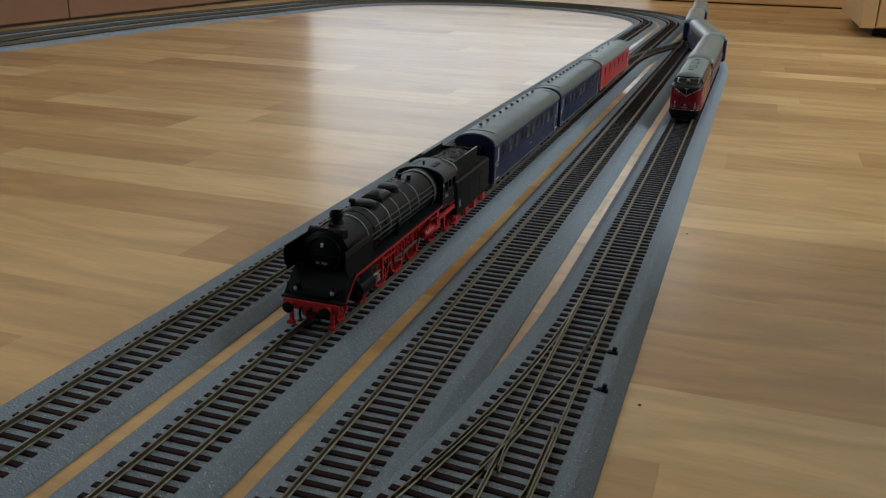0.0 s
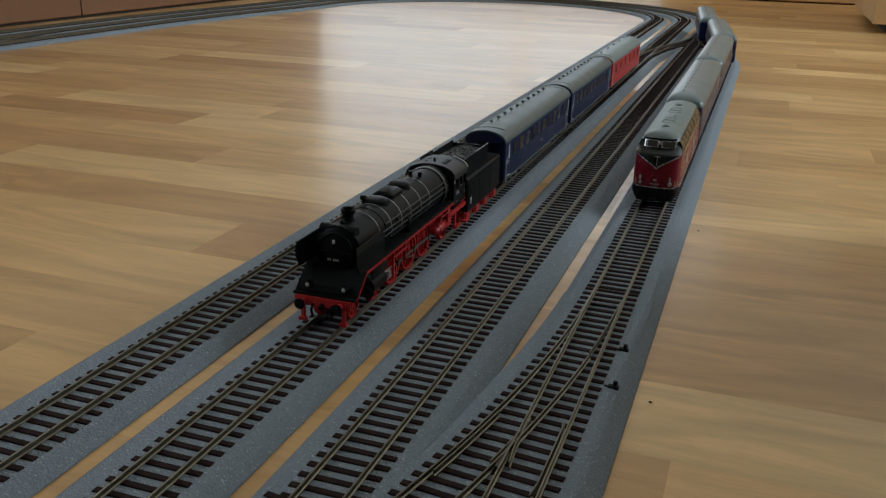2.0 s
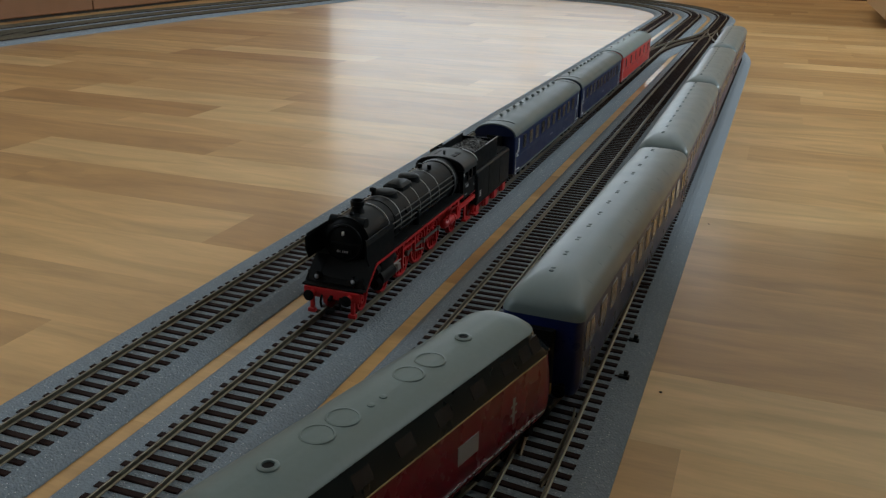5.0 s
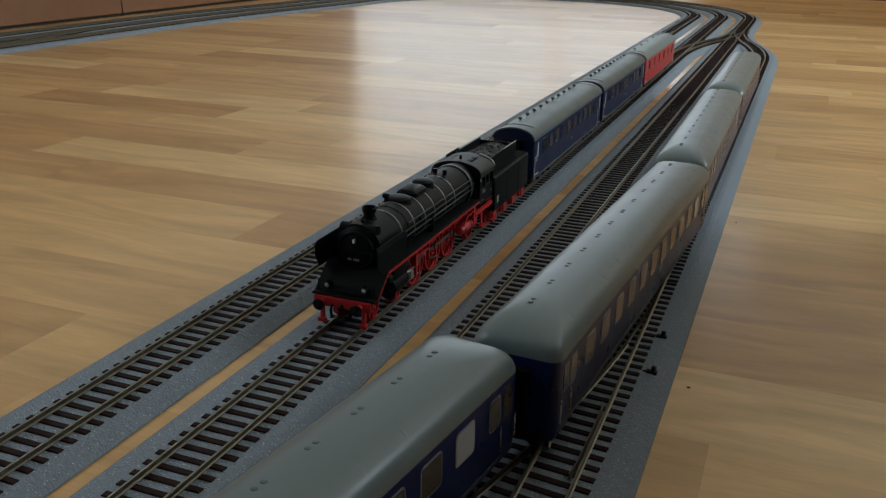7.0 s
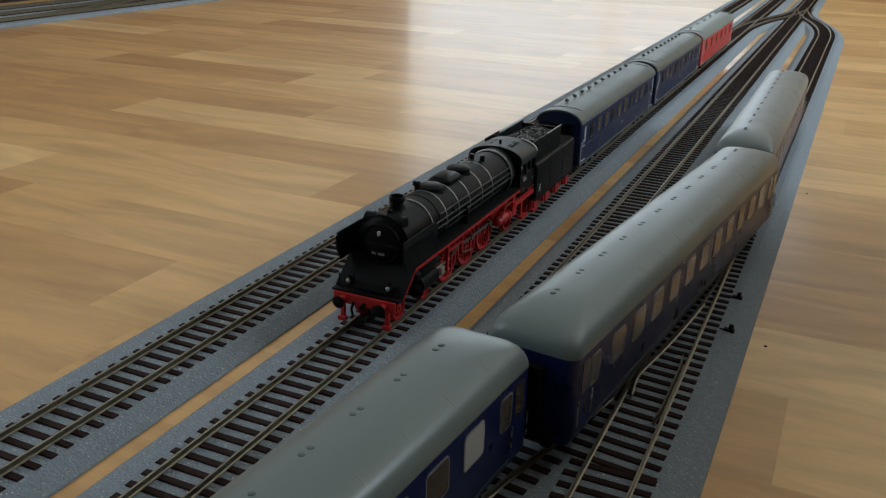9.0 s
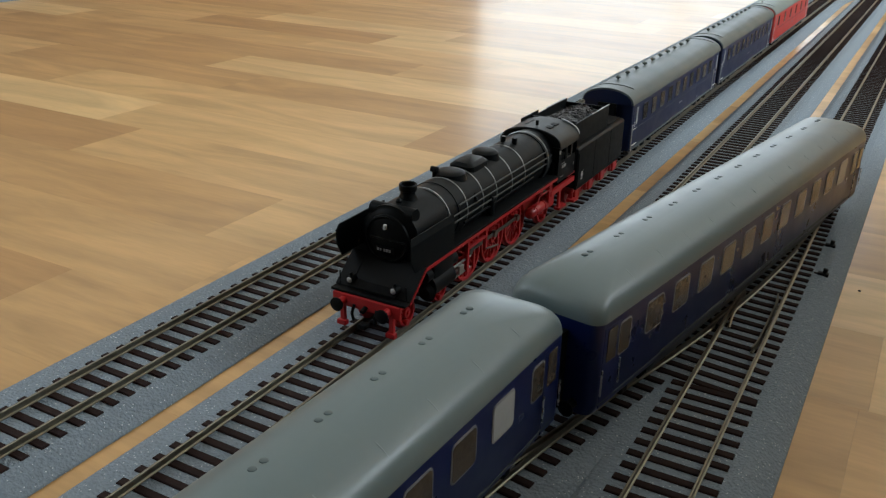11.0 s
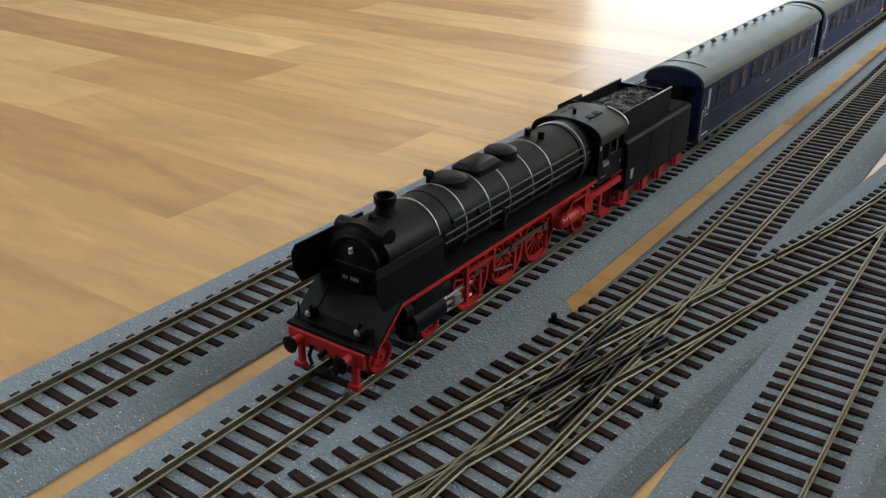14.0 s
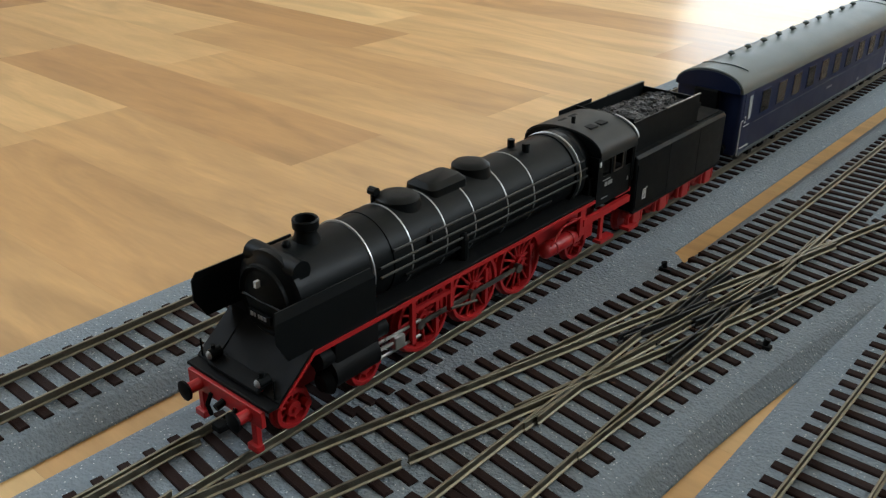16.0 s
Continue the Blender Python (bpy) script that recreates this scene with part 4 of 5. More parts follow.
def old_coach(name, label, length, body_mat, roof_mat, vents, clerestory=False):
    """Straight-sided coach with a plain arched roof; y from 0 to length."""
    ob = empty(name)
    tagged(ob, label, "model coach", group="coaches of the steam train")
    w, zb, ze, zt = 0.0156, 0.0088, 0.0378, 0.0462
    e0, e1 = 0.004, length - 0.004
    part("body", rings(bmesh.new(), [outline(e0, e1, w - 0.0006, 0.0016, zb), outline(e0, e1, w, 0.0016, zb + 0.002), outline(e0, e1, w, 0.0016, ze)]), body_mat, ob, smooth=True)
    # arched roof with a slight overhang, and arched end walls under it
    def arch(y, o=0.0):
        return [((w + 0.0006 + o) * math.cos(a), y, ze - 0.0006 + (zt - ze + 0.0006 + o) * math.sin(a) ** 0.92) for a in np.linspace(0, math.pi, 19)]
    part("roof", rings(bmesh.new(), [arch(e0 - 0.0012, -0.0004), arch(e0 - 0.0008), arch(e1 + 0.0008), arch(e1 + 0.0012, -0.0004)]), roof_mat, ob, "grey arched roof", smooth=True)
    for y in (e0 - 0.0015, e1 + 0.0015):
        def arc2(yy):
            return [((w - 0.0004) * math.cos(a), yy, ze - 0.0006 + (zt - ze - 0.0005) * math.sin(a) ** 0.85) for a in np.linspace(0, math.pi, 15)]
        part("end_panel", rings(bmesh.new(), [arc2(y - 0.0003), arc2(y + 0.0003)]), body_mat, ob)
        part("gangway", box(bmesh.new(), -0.0058, 0.0058, y - 0.0016, y + 0.0016, 0.0105, 0.0375, 0.0006), BLACKMATT, ob, "black bellows gangway")
    for i in range(vents):
        y = e0 + 0.028 + (length - 0.064) * i / (vents - 1)
        bm = tube(bmesh.new(), (-0.0042, y, zt - 0.0012), (-0.0042, y, zt + 0.0006), 0.0006, seg=8)
        lathe(bm, (-0.0042, y, zt + 0.0002), [(0.0004, 0), (0.0016, 0.0003), (0.0017, 0.0010), (0.0009, 0.0018), (0.0002, 0.0019)], "z", 12)
        part("roof_vent", bm, ROOFGREY if vents > 6 else SILVER, ob, "small mushroom roof vent", smooth=True)
    for y in (e0 + 0.010, e1 - 0.010):
        bm = bmesh.new()
        rings(bm, [[(x, y + 0.0035 * (abs(x) / 0.012), ze + (zt - ze) * math.sqrt(max(0, 1 - (x / w) ** 2)) ** 0.85 + dz) for dz in (-0.0004, 0.0003)] + [(x, y + 0.0004 + 0.0035 * (abs(x) / 0.012), ze + (zt - ze) * math.sqrt(max(0, 1 - (x / w) ** 2)) ** 0.85 + dz) for dz in (0.0003, -0.0004)] for x in np.linspace(-0.011, 0.011, 13)])
        part("rain_strip", bm, roof_mat, ob)
    n = 10 if not clerestory else 6
    for s in (-1, 1):
        for i in range(n):
            y = e0 + 0.027 + (length - 0.062) * i / (n - 1)
            hw = 0.0050 if not clerestory else 0.0040
            fr = part("window", box(bmesh.new(), s * w - 0.0002, s * w + 0.0002, y - hw, y + hw, 0.0235, 0.0345, 0.0001), body_mat, ob)
            part("pane", box(bmesh.new(), s * w, s * w + 0.00035, y - hw + 0.0005, y + hw - 0.0005, 0.0240, 0.0340), TANPANE if i % 3 else PANE, fr)
        for y in (e0 + 0.008, e1 - 0.008):
            d = part("door", box(bmesh.new(), s * w - 0.0003, s * w + 0.00012, y - 0.0042, y + 0.0042, zb + 0.0005, ze - 0.0015), body_mat, ob)
            part("door_window", box(bmesh.new(), s * w, s * w + 0.00035, y + 0.0004, y + 0.0034, 0.0240, 0.0345), PALEPANE, d, "pale frosted door window")
            for yy in (y - 0.0062,):
                bm = tube(bmesh.new(), (s * (w + 0.0005), yy, 0.0085), (s * (w + 0.0005), yy, 0.0245), 0.00028, seg=6)
                tube(bm, (s * (w + 0.0005), yy, 0.0245), (s * (w + 0.0002), yy + 0.0022, 0.0245), 0.00028, seg=6)
                part("handrail", bm, WHITE, d, "thin white handrail")
            part("step_line", box(bmesh.new(), s * w, s * w + 0.0006, y - 0.0038, y + 0.0052, 0.0112, 0.0116), WHITE, d)
            part("door_line", box(bmesh.new(), s * w, s * w + 0.0003, y - 0.0030, y + 0.0036, 0.0212, 0.0216), WHITE, d)
        if not clerestory:
            class_digit(ob, "2", s * (w + 0.0004), e0 + 0.0058, 0.0244, 0.0046, WHITE, SIDE_R if s > 0 else SIDE_L)
        part("waist_line", box(bmesh.new(), s * w, s * w + 0.00012, e0 + 0.016, e1 - 0.016, 0.0208, 0.0211), SKIRT, ob)
        part("sill", box(bmesh.new(), s * w - 0.0008, s * w + 0.0002, e0 + 0.002, e1 - 0.002, zb - 0.0006, zb + 0.0006), SKIRT, ob)
        bar_text(ob, [(length * 0.5, length * 0.5 + 0.008, 0.0165, 0.0175)], s * w, GREYPRINT)
        bar_text(ob, [(length * 0.72, length * 0.72 + 0.003, 0.011, 0.0125)], s * w, GREYPRINT)
    for y, k in ((e0, -1), (e1, 1)):
        buffers(ob, y, k)
    for y in (0.042, length - 0.042):
        bogie(ob, y, 0.029, BLACKMATT)
    part("battery_boxes", box(box(bmesh.new(), -0.0125, -0.005, length / 2 - 0.02, length / 2 + 0.012, 0.0035, zb), 0.005, 0.0125, length / 2 - 0.012, length / 2 + 0.02, 0.0035, zb), BLACKMATT, ob)
    return ob


def steam_loco():
    """Black pacific with red chassis; front lamps at y = 0, cab back at y = 0.166."""
    ob = empty("steam_locomotive")
    tagged(ob, "black steam locomotive with red wheels and buffer beam", "model locomotive")
    BZ, BR = 0.0342, 0.0122
    # boiler with smokebox and its domed door
    prof = [(0.0010, 0.0098), (0.0048, 0.0102), (0.0090, 0.0116), (0.0110, 0.0128), (0.0116, 0.0132), (0.0126, 0.0134), (0.0126, 0.0150), (0.0121, 0.0152), (BR, 0.046), (BR + 0.0003, 0.0462), (BR + 0.0003, 0.118), (0.0126, 0.124), (0.0126, 0.146)]
    part("boiler", lathe(bmesh.new(), (0, 0, BZ), prof, "y", 40), BLACK, ob, "black boiler and smokebox", smooth=True)
    part("smokebox_door_ring", lathe(bmesh.new(), (0, 0, BZ), [(0.0086, 0.0112), (0.0090, 0.0105), (0.0095, 0.0108), (0.0096, 0.0118)], "y", 36), BLACK, ob, smooth=True)
    for y in (0.0385, 0.0535, 0.0680, 0.0810, 0.0970, 0.1110):
        part("boiler_band", lathe(bmesh.new(), (0, 0, BZ), [(BR, y - 0.0004), (BR + 0.00042, y - 0.00022), (BR + 0.00042, y + 0.00022), (BR, y + 0.0004)], "y", 40), BANDS, ob, "worn silver boiler band", smooth=True)
    part("chimney", lathe(bmesh.new(), (0, 0.0262, 0.0008), [(0.0040, BZ + BR - 0.0015), (0.0030, BZ + BR + 0.0006), (0.0030, 0.0483), (0.0035, 0.0486), (0.0036, 0.0508), (0.0033, 0.0512), (0.0028, 0.0509), (0.0026, 0.0488), (0.0003, 0.0488)], "z", 24), BLACK, ob, "black chimney with a rim", smooth=True)
    part("preheater", tube(bmesh.new(), (-0.0096, 0.0160, BZ + 0.0092), (0.0096, 0.0160, BZ + 0.0092), 0.0030, seg=18), BLACK, ob, smooth=True)
    for y, r, z in ((0.0605, 0.0064, 0.0484), (0.0932, 0.0060, 0.0492)):
        part("dome", lathe(bmesh.new(), (0, y, 0), [(r + 0.0012, BZ + BR - 0.0030), (r, BZ + BR + 0.0004), (r, z - 0.0012), (r - 0.0010, z - 0.0004), (r - 0.0030, z), (0.0003, z + 0.0001)], "z", 26), BLACK, ob, "rounded black dome", smooth=True)
    part("sand_box", rings(bmesh.new(), [outline(0.069, 0.0855, 0.0062, 0.0022, BZ + BR - 0.0035), outline(0.0692, 0.0853, 0.0058, 0.0022, 0.0474), outline(0.0705, 0.0840, 0.0040, 0.002, 0.0488)]), BLACK, ob, smooth=True)
    bm = tube(bmesh.new(), (-0.0052, 0.0560, 0.0440), (-0.0052, 0.0560, 0.0492), 0.0009, seg=10)
    tube(bm, (-0.0066, 0.0560, 0.0488), (-0.0038, 0.0560, 0.0488), 0.0013, seg=10)
    part("generator", bm, BLACK, ob)
    part("bell", lathe(bmesh.new(), (0.0, 0.0195, 0.0455), [(0.0012, 0), (0.0012, 0.0016), (0.0006, 0.0024), (0.0002, 0.0025)], "z", 12), BLACK, ob)
    part("safety_valves", tube(tube(bmesh.new(), (-0.003, 0.118, 0.043), (-0.003, 0.118, 0.0490), 0.0013, seg=10), (0.003, 0.118, 0.043), (0.003, 0.118, 0.0490), 0.0013, seg=10), BLACK, ob)
    # firebox collar before the cab, rivets on its flank
    part("firebox_collar", lathe(bmesh.new(), (0, 0, BZ - 0.0004), [(0.0126, 0.1340), (0.0134, 0.1344), (0.0134, 0.1400), (0.0131, 0.1404), (0.0126, 0.1404)], "y", 40), BLACK, ob, smooth=True)
    part("collar_band", lathe(bmesh.new(), (0, 0, BZ - 0.0004), [(0.0134, 0.1362), (0.01365, 0.1364), (0.01365, 0.1368), (0.0134, 0.1370)], "y", 40), BANDS, ob, "worn silver collar band", smooth=True)
    for s in (-1, 1):
        for i in range(8):
            a = radians(24 + 0.5 * (i % 2))
            part("rivet", lathe(bmesh.new(), (s * 0.01245 * math.cos(a), 0.1195 + 0.0017 * i, BZ + 0.01245 * math.sin(a)), [(0.0004, -0.0004), (0.0004, 0.0001), (0.0002, 0.0003)], "z", 6), BLACK, ob)
    # pipes and handrails along both sides
    for s in (-1, 1):
        for k, (dz, dx, y0, y1, r) in enumerate(((0.0050, 0.0121, 0.046, 0.140, 0.0004), (0.0022, 0.0130, 0.040, 0.141, 0.0004), (-0.0006, 0.0132, 0.040, 0.141, 0.0004), (-0.0036, 0.0128, 0.05, 0.12, 0.00055))):
            part("boiler_pipe", tube(bmesh.new(), (s * dx, y0, BZ + dz), (s * dx, y1, BZ + dz), r, seg=6), BLACKMATT if k == 3 else PIPE, ob)
        part("feed_pipe", tube(bmesh.new(), (s * 0.0064, 0.0660, 0.0440), (s * 0.0130, 0.0600, BZ + 0.0030), 0.0007, seg=8), BLACK, ob)
        part("feed_pump", lathe(bmesh.new(), (s * 0.0125, 0.075, 0), [(0.0016, 0.0258), (0.0018, 0.0270), (0.0018, 0.0330), (0.0012, 0.0345), (0.0003, 0.0348)], "z", 12), BLACK, ob)
        # running board, drop at the front, red edge
        part("running_board", box(bmesh.new(), min(s * 0.0095, s * 0.0166), max(s * 0.0095, s * 0.0166), 0.0125, 0.1420, 0.0252, 0.0262, 0.0002), BLACKMATT, ob)
        e = part("board_edge", box(bmesh.new(), min(s * 0.0160, s * 0.0169), max(s * 0.0160, s * 0.0169), 0.0125, 0.1420, 0.0240, 0.0252), LOCORED, ob, "bright red running board edge")
        bm = bmesh.new()
        rings(bm, [[(s * 0.0160, y, z - 0.0011), (s * 0.0169, y, z - 0.0011), (s * 0.0169, y, z), (s * 0.0160, y, z)] for y, z in ((0.0005, 0.0150), (0.0125, 0.0252))])
        part("sloping_edge", bm, LOCORED, ob)
        bm = bmesh.new()
        rings(bm, [[(s * 0.0100, y, z), (s * 0.0166, y, z), (s * 0.0166, y, z + 0.0009), (s * 0.0100, y, z + 0.0009)] for y, z in ((0.0005, 0.0151), (0.0125, 0.0253))])
        part("sloping_board", bm, BLACKMATT, ob)
        # smoke deflector: tall sheet leaning in at the top
        bm = bmesh.new()
        rings(bm, [[(s * (0.0166 - 0.00045), y0, z), (s * 0.0166, y0, z), (s * 0.0166, y1, z), (s * (0.0166 - 0.00045), y1, z)] if z < 0.0380 else [(s * (0.0158 - 0.00045), y0, z), (s * 0.0158, y0, z), (s * 0.0158, y1, z), (s * (0.0158 - 0.00045), y1, z)] for y0, y1, z in ((0.0045, 0.0345, 0.0262), (0.0012, 0.0345, 0.0320), (0.0012, 0.0345, 0.0375), (0.0022, 0.0335, 0.0400))])
        part("smoke_deflector", bm, BLACK, ob, "tall black smoke deflector sheet")
        # cylinder and valve chest
        bm = tube(bmesh.new(), (s * 0.0130, 0.0190, 0.0140), (s * 0.0130, 0.0350, 0.0140), 0.0046, seg=20)
        box(bm, s * 0.0120 - 0.0040, s * 0.0120 + 0.0040, 0.0200, 0.0360, 0.0130, 0.0235, 0.0008)
        tube(bm, (s * 0.0135, 0.0165, 0.0120), (s * 0.0135, 0.0185, 0.0120), 0.0024, 0.0040, seg=16)
        tube(bm, (s * 0.0128, 0.0160, 0.0192), (s * 0.0128, 0.0400, 0.0192), 0.0030, seg=16)
        part("cylinder", bm, BLACKMATT, ob, "black outside cylinder", smooth=True)
        part("steam_pipe", tube(bmesh.new(), (s * 0.0105, 0.027, 0.031), (s * 0.0125, 0.027, 0.020), 0.0022, seg=12), BLACK, ob)
        bm = tube(bmesh.new(), (s * 0.0135, 0.037, 0.0120), (s * 0.0135, 0.047, 0.0118), 0.0006, seg=8)
        box(bm, s * 0.0135 - 0.0013, s * 0.0135 + 0.0013, 0.0435, 0.0475, 0.0098, 0.0136, 0.0003)
        for z in (0.0092, 0.0142):
            tube(bm, (s * 0.0135, 0.037, z), (s * 0.0135, 0.055, z), 0.0005, seg=6)
        part("crosshead_guide", bm, STEEL, ob, "bright crosshead and guide bars")
        bm = box(bmesh.new(), s * 0.0142 - 0.0006, s * 0.0142 + 0.0006, 0.0503, 0.0518, 0.0085, 0.0240)
        box(bm, s * 0.0142 - 0.0006, s * 0.0142 + 0.0006, 0.0518, 0.0668, 0.0186, 0.0198)
        box(bm, s * 0.0142 - 0.0007, s * 0.0142 + 0.0007, 0.0668, 0.0682, 0.0125, 0.0240)
        part("valve_gear_bracket", bm, LOCORED, ob, "red valve gear bracket")
        part("eccentric_rod", tube(bmesh.new(), (s * 0.0150, 0.067, 0.0135), (s * 0.0150, 0.0790, 0.0112), 0.0005, seg=6), DIMSTEEL, ob)
        # frames, air tank, cab steps
        part("frame_side", box(bmesh.new(), min(s * 0.0052, s * 0.0064), max(s * 0.0052, s * 0.0064), 0.014, 0.150, 0.0080, 0.0195), LOCORED, ob, "red locomotive frame")
        bm = bmesh.new()
        lathe(bm, (s * 0.0128, 0, 0.0128), [(0.0003, 0.1165), (0.0018, 0.1170), (0.0027, 0.1182), (0.0027, 0.1370), (0.0018, 0.1382), (0.0003, 0.1387)], "y", 18)
        tk = part("air_tank", bm, LOCORED, ob, "bright red air tank", smooth=True)
        for y in (0.1225, 0.1320):
            part("tank_strap", lathe(bmesh.new(), (s * 0.0128, 0, 0.0128), [(0.0027, y - 0.0004), (0.0030, y - 0.0003), (0.0030, y + 0.0003), (0.0027, y + 0.0004)], "y", 18), LOCORED, tk)
        bm = box(bmesh.new(), s * 0.0150 - 0.0006, s * 0.0150 + 0.0006, 0.135, 0.1385, 0.0130, 0.0245)
        box(bm, s * 0.0152 - 0.0008, s * 0.0152 + 0.0008, 0.137, 0.1680, 0.0165, 0.0190)
        box(bm, s * 0.0150 - 0.0008, s * 0.0150 + 0.0008, 0.158, 0.168, 0.0208, 0.0222)
        box(bm, s * 0.0152 - 0.0016, s * 0.0152 + 0.0016, 0.148, 0.157, 0.0060, 0.0072)
        box(bm, s * 0.0150 - 0.0005, s * 0.0150 + 0.0005, 0.149, 0.151, 0.0065, 0.0170)
        part("cab_step", bm, LOCORED, ob, "red cab step and bracket")
        part("injector", box(bmesh.new(), s * 0.0120 - 0.0018, s * 0.0120 + 0.0018, 0.141, 0.147, 0.0090, 0.0150, 0.0006), LOCORED, ob)
        bm = tube(bmesh.new(), (s * 0.0154, 0.118, 0.0155), (s * 0.0154, 0.124, 0.0205), 0.0004, seg=6)
        tube(bm, (s * 0.0154, 0.124, 0.0205), (s * 0.0154, 0.137, 0.0205), 0.0004, seg=6)
        part("brake_pipe", bm, LOCORED, ob)
        for y in (0.0665, 0.0905, 0.1145):
            part("brake_hanger", box(bmesh.new(), s * 0.0086 - 0.0009, s * 0.0086 + 0.0009, y, y + 0.0014, 0.003, 0.0155), LOCORED, ob)
    # front apron between the sloping boards
    bm = bmesh.new()
    rings(bm, [[(-0.0100, y, z), (0.0100, y, z), (0.0100, y, z + 0.0009), (-0.0100, y, z + 0.0009)] for y, z in ((-0.0010, 0.0162), (0.0035, 0.0172), (0.0125, 0.0252))])
    part("front_apron", bm, BLACKMATT, ob, "sloping black front apron")
    part("apron_plate", box(bmesh.new(), -0.0166, 0.0166, -0.0030, 0.0012, 0.0146, 0.0156, 0.0002), BLACKMATT, ob)
    part("smokebox_saddle", box(bmesh.new(), -0.0075, 0.0075, 0.012, 0.034, 0.0190, 0.0262), BLACK, ob)
    bb = part("buffer_beam", box(bmesh.new(), -0.0150, 0.0150, -0.0040, -0.0026, 0.0098, 0.0146, 0.0002), LOCORED, ob, "bright red buffer beam")
    for s in (-1, 1):
        b = part("buffer", tube(bmesh.new(), (s * 0.0100, -0.0036, 0.0121), (s * 0.0100, -0.0082, 0.0121), 0.0016, seg=14), LOCORED, ob)
        part("buffer_head", lathe(bmesh.new(), (s * 0.0100, -0.0080, 0.0121), [(0.0004, 0), (0.0027, -0.0001), (0.0028, -0.0008), (0.0014, -0.0013), (0.0003, -0.0014)], "y", 18), BLACKMATT, b, smooth=True)
        lp = part("lamp", tube(tube(bmesh.new(), (s * 0.0098, 0.0030, 0.0190), (s * 0.0098, -0.0004, 0.0190), 0.0015, seg=14), (s * 0.0098, 0.001, 0.0205), (s * 0.0098, 0.001, 0.0216), 0.0006, seg=8), BLACK, ob, "black front lamp")
        part("lens", lathe(bmesh.new(), (s * 0.0098, -0.0004, 0.0190), [(0.0003, -0.0007), (0.0008, -0.0005), (0.0012, 0.0), (0.0012, 0.0003)], "y", 16), LAMPGLASS, lp, "clear glass lens", smooth=True)
        part("rail_guard", box(box(bmesh.new(), s * 0.0110 - 0.0010, s * 0.0110 + 0.0010, -0.0036, -0.0020, 0.0030, 0.0100, 0.0002), s * 0.0110 - 0.0020, s * 0.0110 + 0.0020, -0.0046, -0.0022, 0.0014, 0.0034, 0.0003), LOCORED, ob)
        part("brake_hose", tube(tube(bmesh.new(), (s * 0.0050, -0.0042, 0.0115), (s * 0.0052, -0.0056, 0.0085), 0.0006, seg=8), (s * 0.0052, -0.0056, 0.0085), (s * 0.0050, -0.0048, 0.0052), 0.0006, seg=8), BLACKMATT, ob)
        part("apron_handrail", tube(bmesh.new(), (s * 0.0148, 0.0008, 0.0160), (s * 0.0148, 0.0008, 0.0215), 0.0003, seg=6), BLACK, ob)
        bmw = box(bmesh.new(), s * 0.0125 - 0.0002, s * 0.0125 + 0.0002, 0.0102, 0.0110, 0.0300, 0.0310)
        part("lamp_iron", bmw, BLACK, ob)
    part("coupling", box(tube(bmesh.new(), (0, -0.0040, 0.0112), (0, -0.0066, 0.0104), 0.0010, seg=8), -0.0018, 0.0018, -0.0075, -0.0040, 0.0035, 0.0055, 0.0004), BLACKMATT, ob)
    # number plate with bars, small white mark on the door
    pl = part("number_plate", box(bmesh.new(), -0.0042, 0.0042, 0.0092, 0.0098, 0.0291, 0.0312), BLACKMATT, ob)
    bm = bmesh.new()
    for x0, x1 in ((-0.0033, -0.0023), (-0.0019, -0.0014), (-0.0003, 0.0002), (0.0006, 0.0015), (0.0019, 0.0028)):
        box(bm, x0, x1, 0.0090, 0.0093, 0.0296, 0.0307)
    part("number_bars", bm, GREYPRINT, pl)
    part("door_handle", box(bmesh.new(), -0.0003, 0.0006, 0.0086, 0.0100, 0.0386, 0.0404), WHITE, ob, "small white door handle")
    part("door_hinge", tube(bmesh.new(), (-0.0070, 0.0100, BZ), (0.0085, 0.0100, BZ), 0.0004, seg=6), BLACK, ob)
    # cab
    w = 0.0160
    bm = bmesh.new()
    for s in (-1, 1):
        x0, x1 = (w - 0.0006, w) if s > 0 else (-w, -w + 0.0006)
        box(bm, x0, x1, 0.1435, 0.1660, 0.0215, 0.0320)
        box(bm, x0, x1, 0.1435, 0.1470, 0.0320, 0.0390)
        box(bm, x0, x1, 0.1520, 0.1535, 0.0320, 0.0390)
        box(bm, x0, x1, 0.1600, 0.1622, 0.0320, 0.0390)
        box(bm, x0, x1, 0.1435, 0.1660, 0.0390, 0.0396)
    box(bm, -w + 0.0006, w - 0.0006, 0.1440, 0.1448, 0.0215, 0.0394)
    cab = part("cab", bm, BLACK, ob, "black driver's cab")
    part("cab_interior", box(bmesh.new(), -w + 0.002, w - 0.002, 0.1415, 0.164, 0.0215, 0.032), BLACKMATT, cab)
    def roof(y, o):
        return [((w + 0.0004) * math.cos(a), y, 0.0392 + o + 0.0084 * math.sin(a) ** 0.8) for a in np.linspace(0, math.pi, 19)] + [((w + 0.0004) * math.cos(a), y, 0.0384 + o + 0.0084 * math.sin(a) ** 0.8) for a in np.linspace(math.pi, 0, 19)]
    part("cab_roof", rings(bmesh.new(), [roof(0.1445, 0), roof(0.1690, 0)]), CABROOF, cab, "dark grey arched cab roof", smooth=True)
    part("cab_front", rings(bmesh.new(), [[(w * math.cos(a), y, 0.0388 + 0.0082 * math.sin(a) ** 0.8) for a in np.linspace(0, math.pi, 15)] for y in (0.1446, 0.1454)]), BLACK, cab)
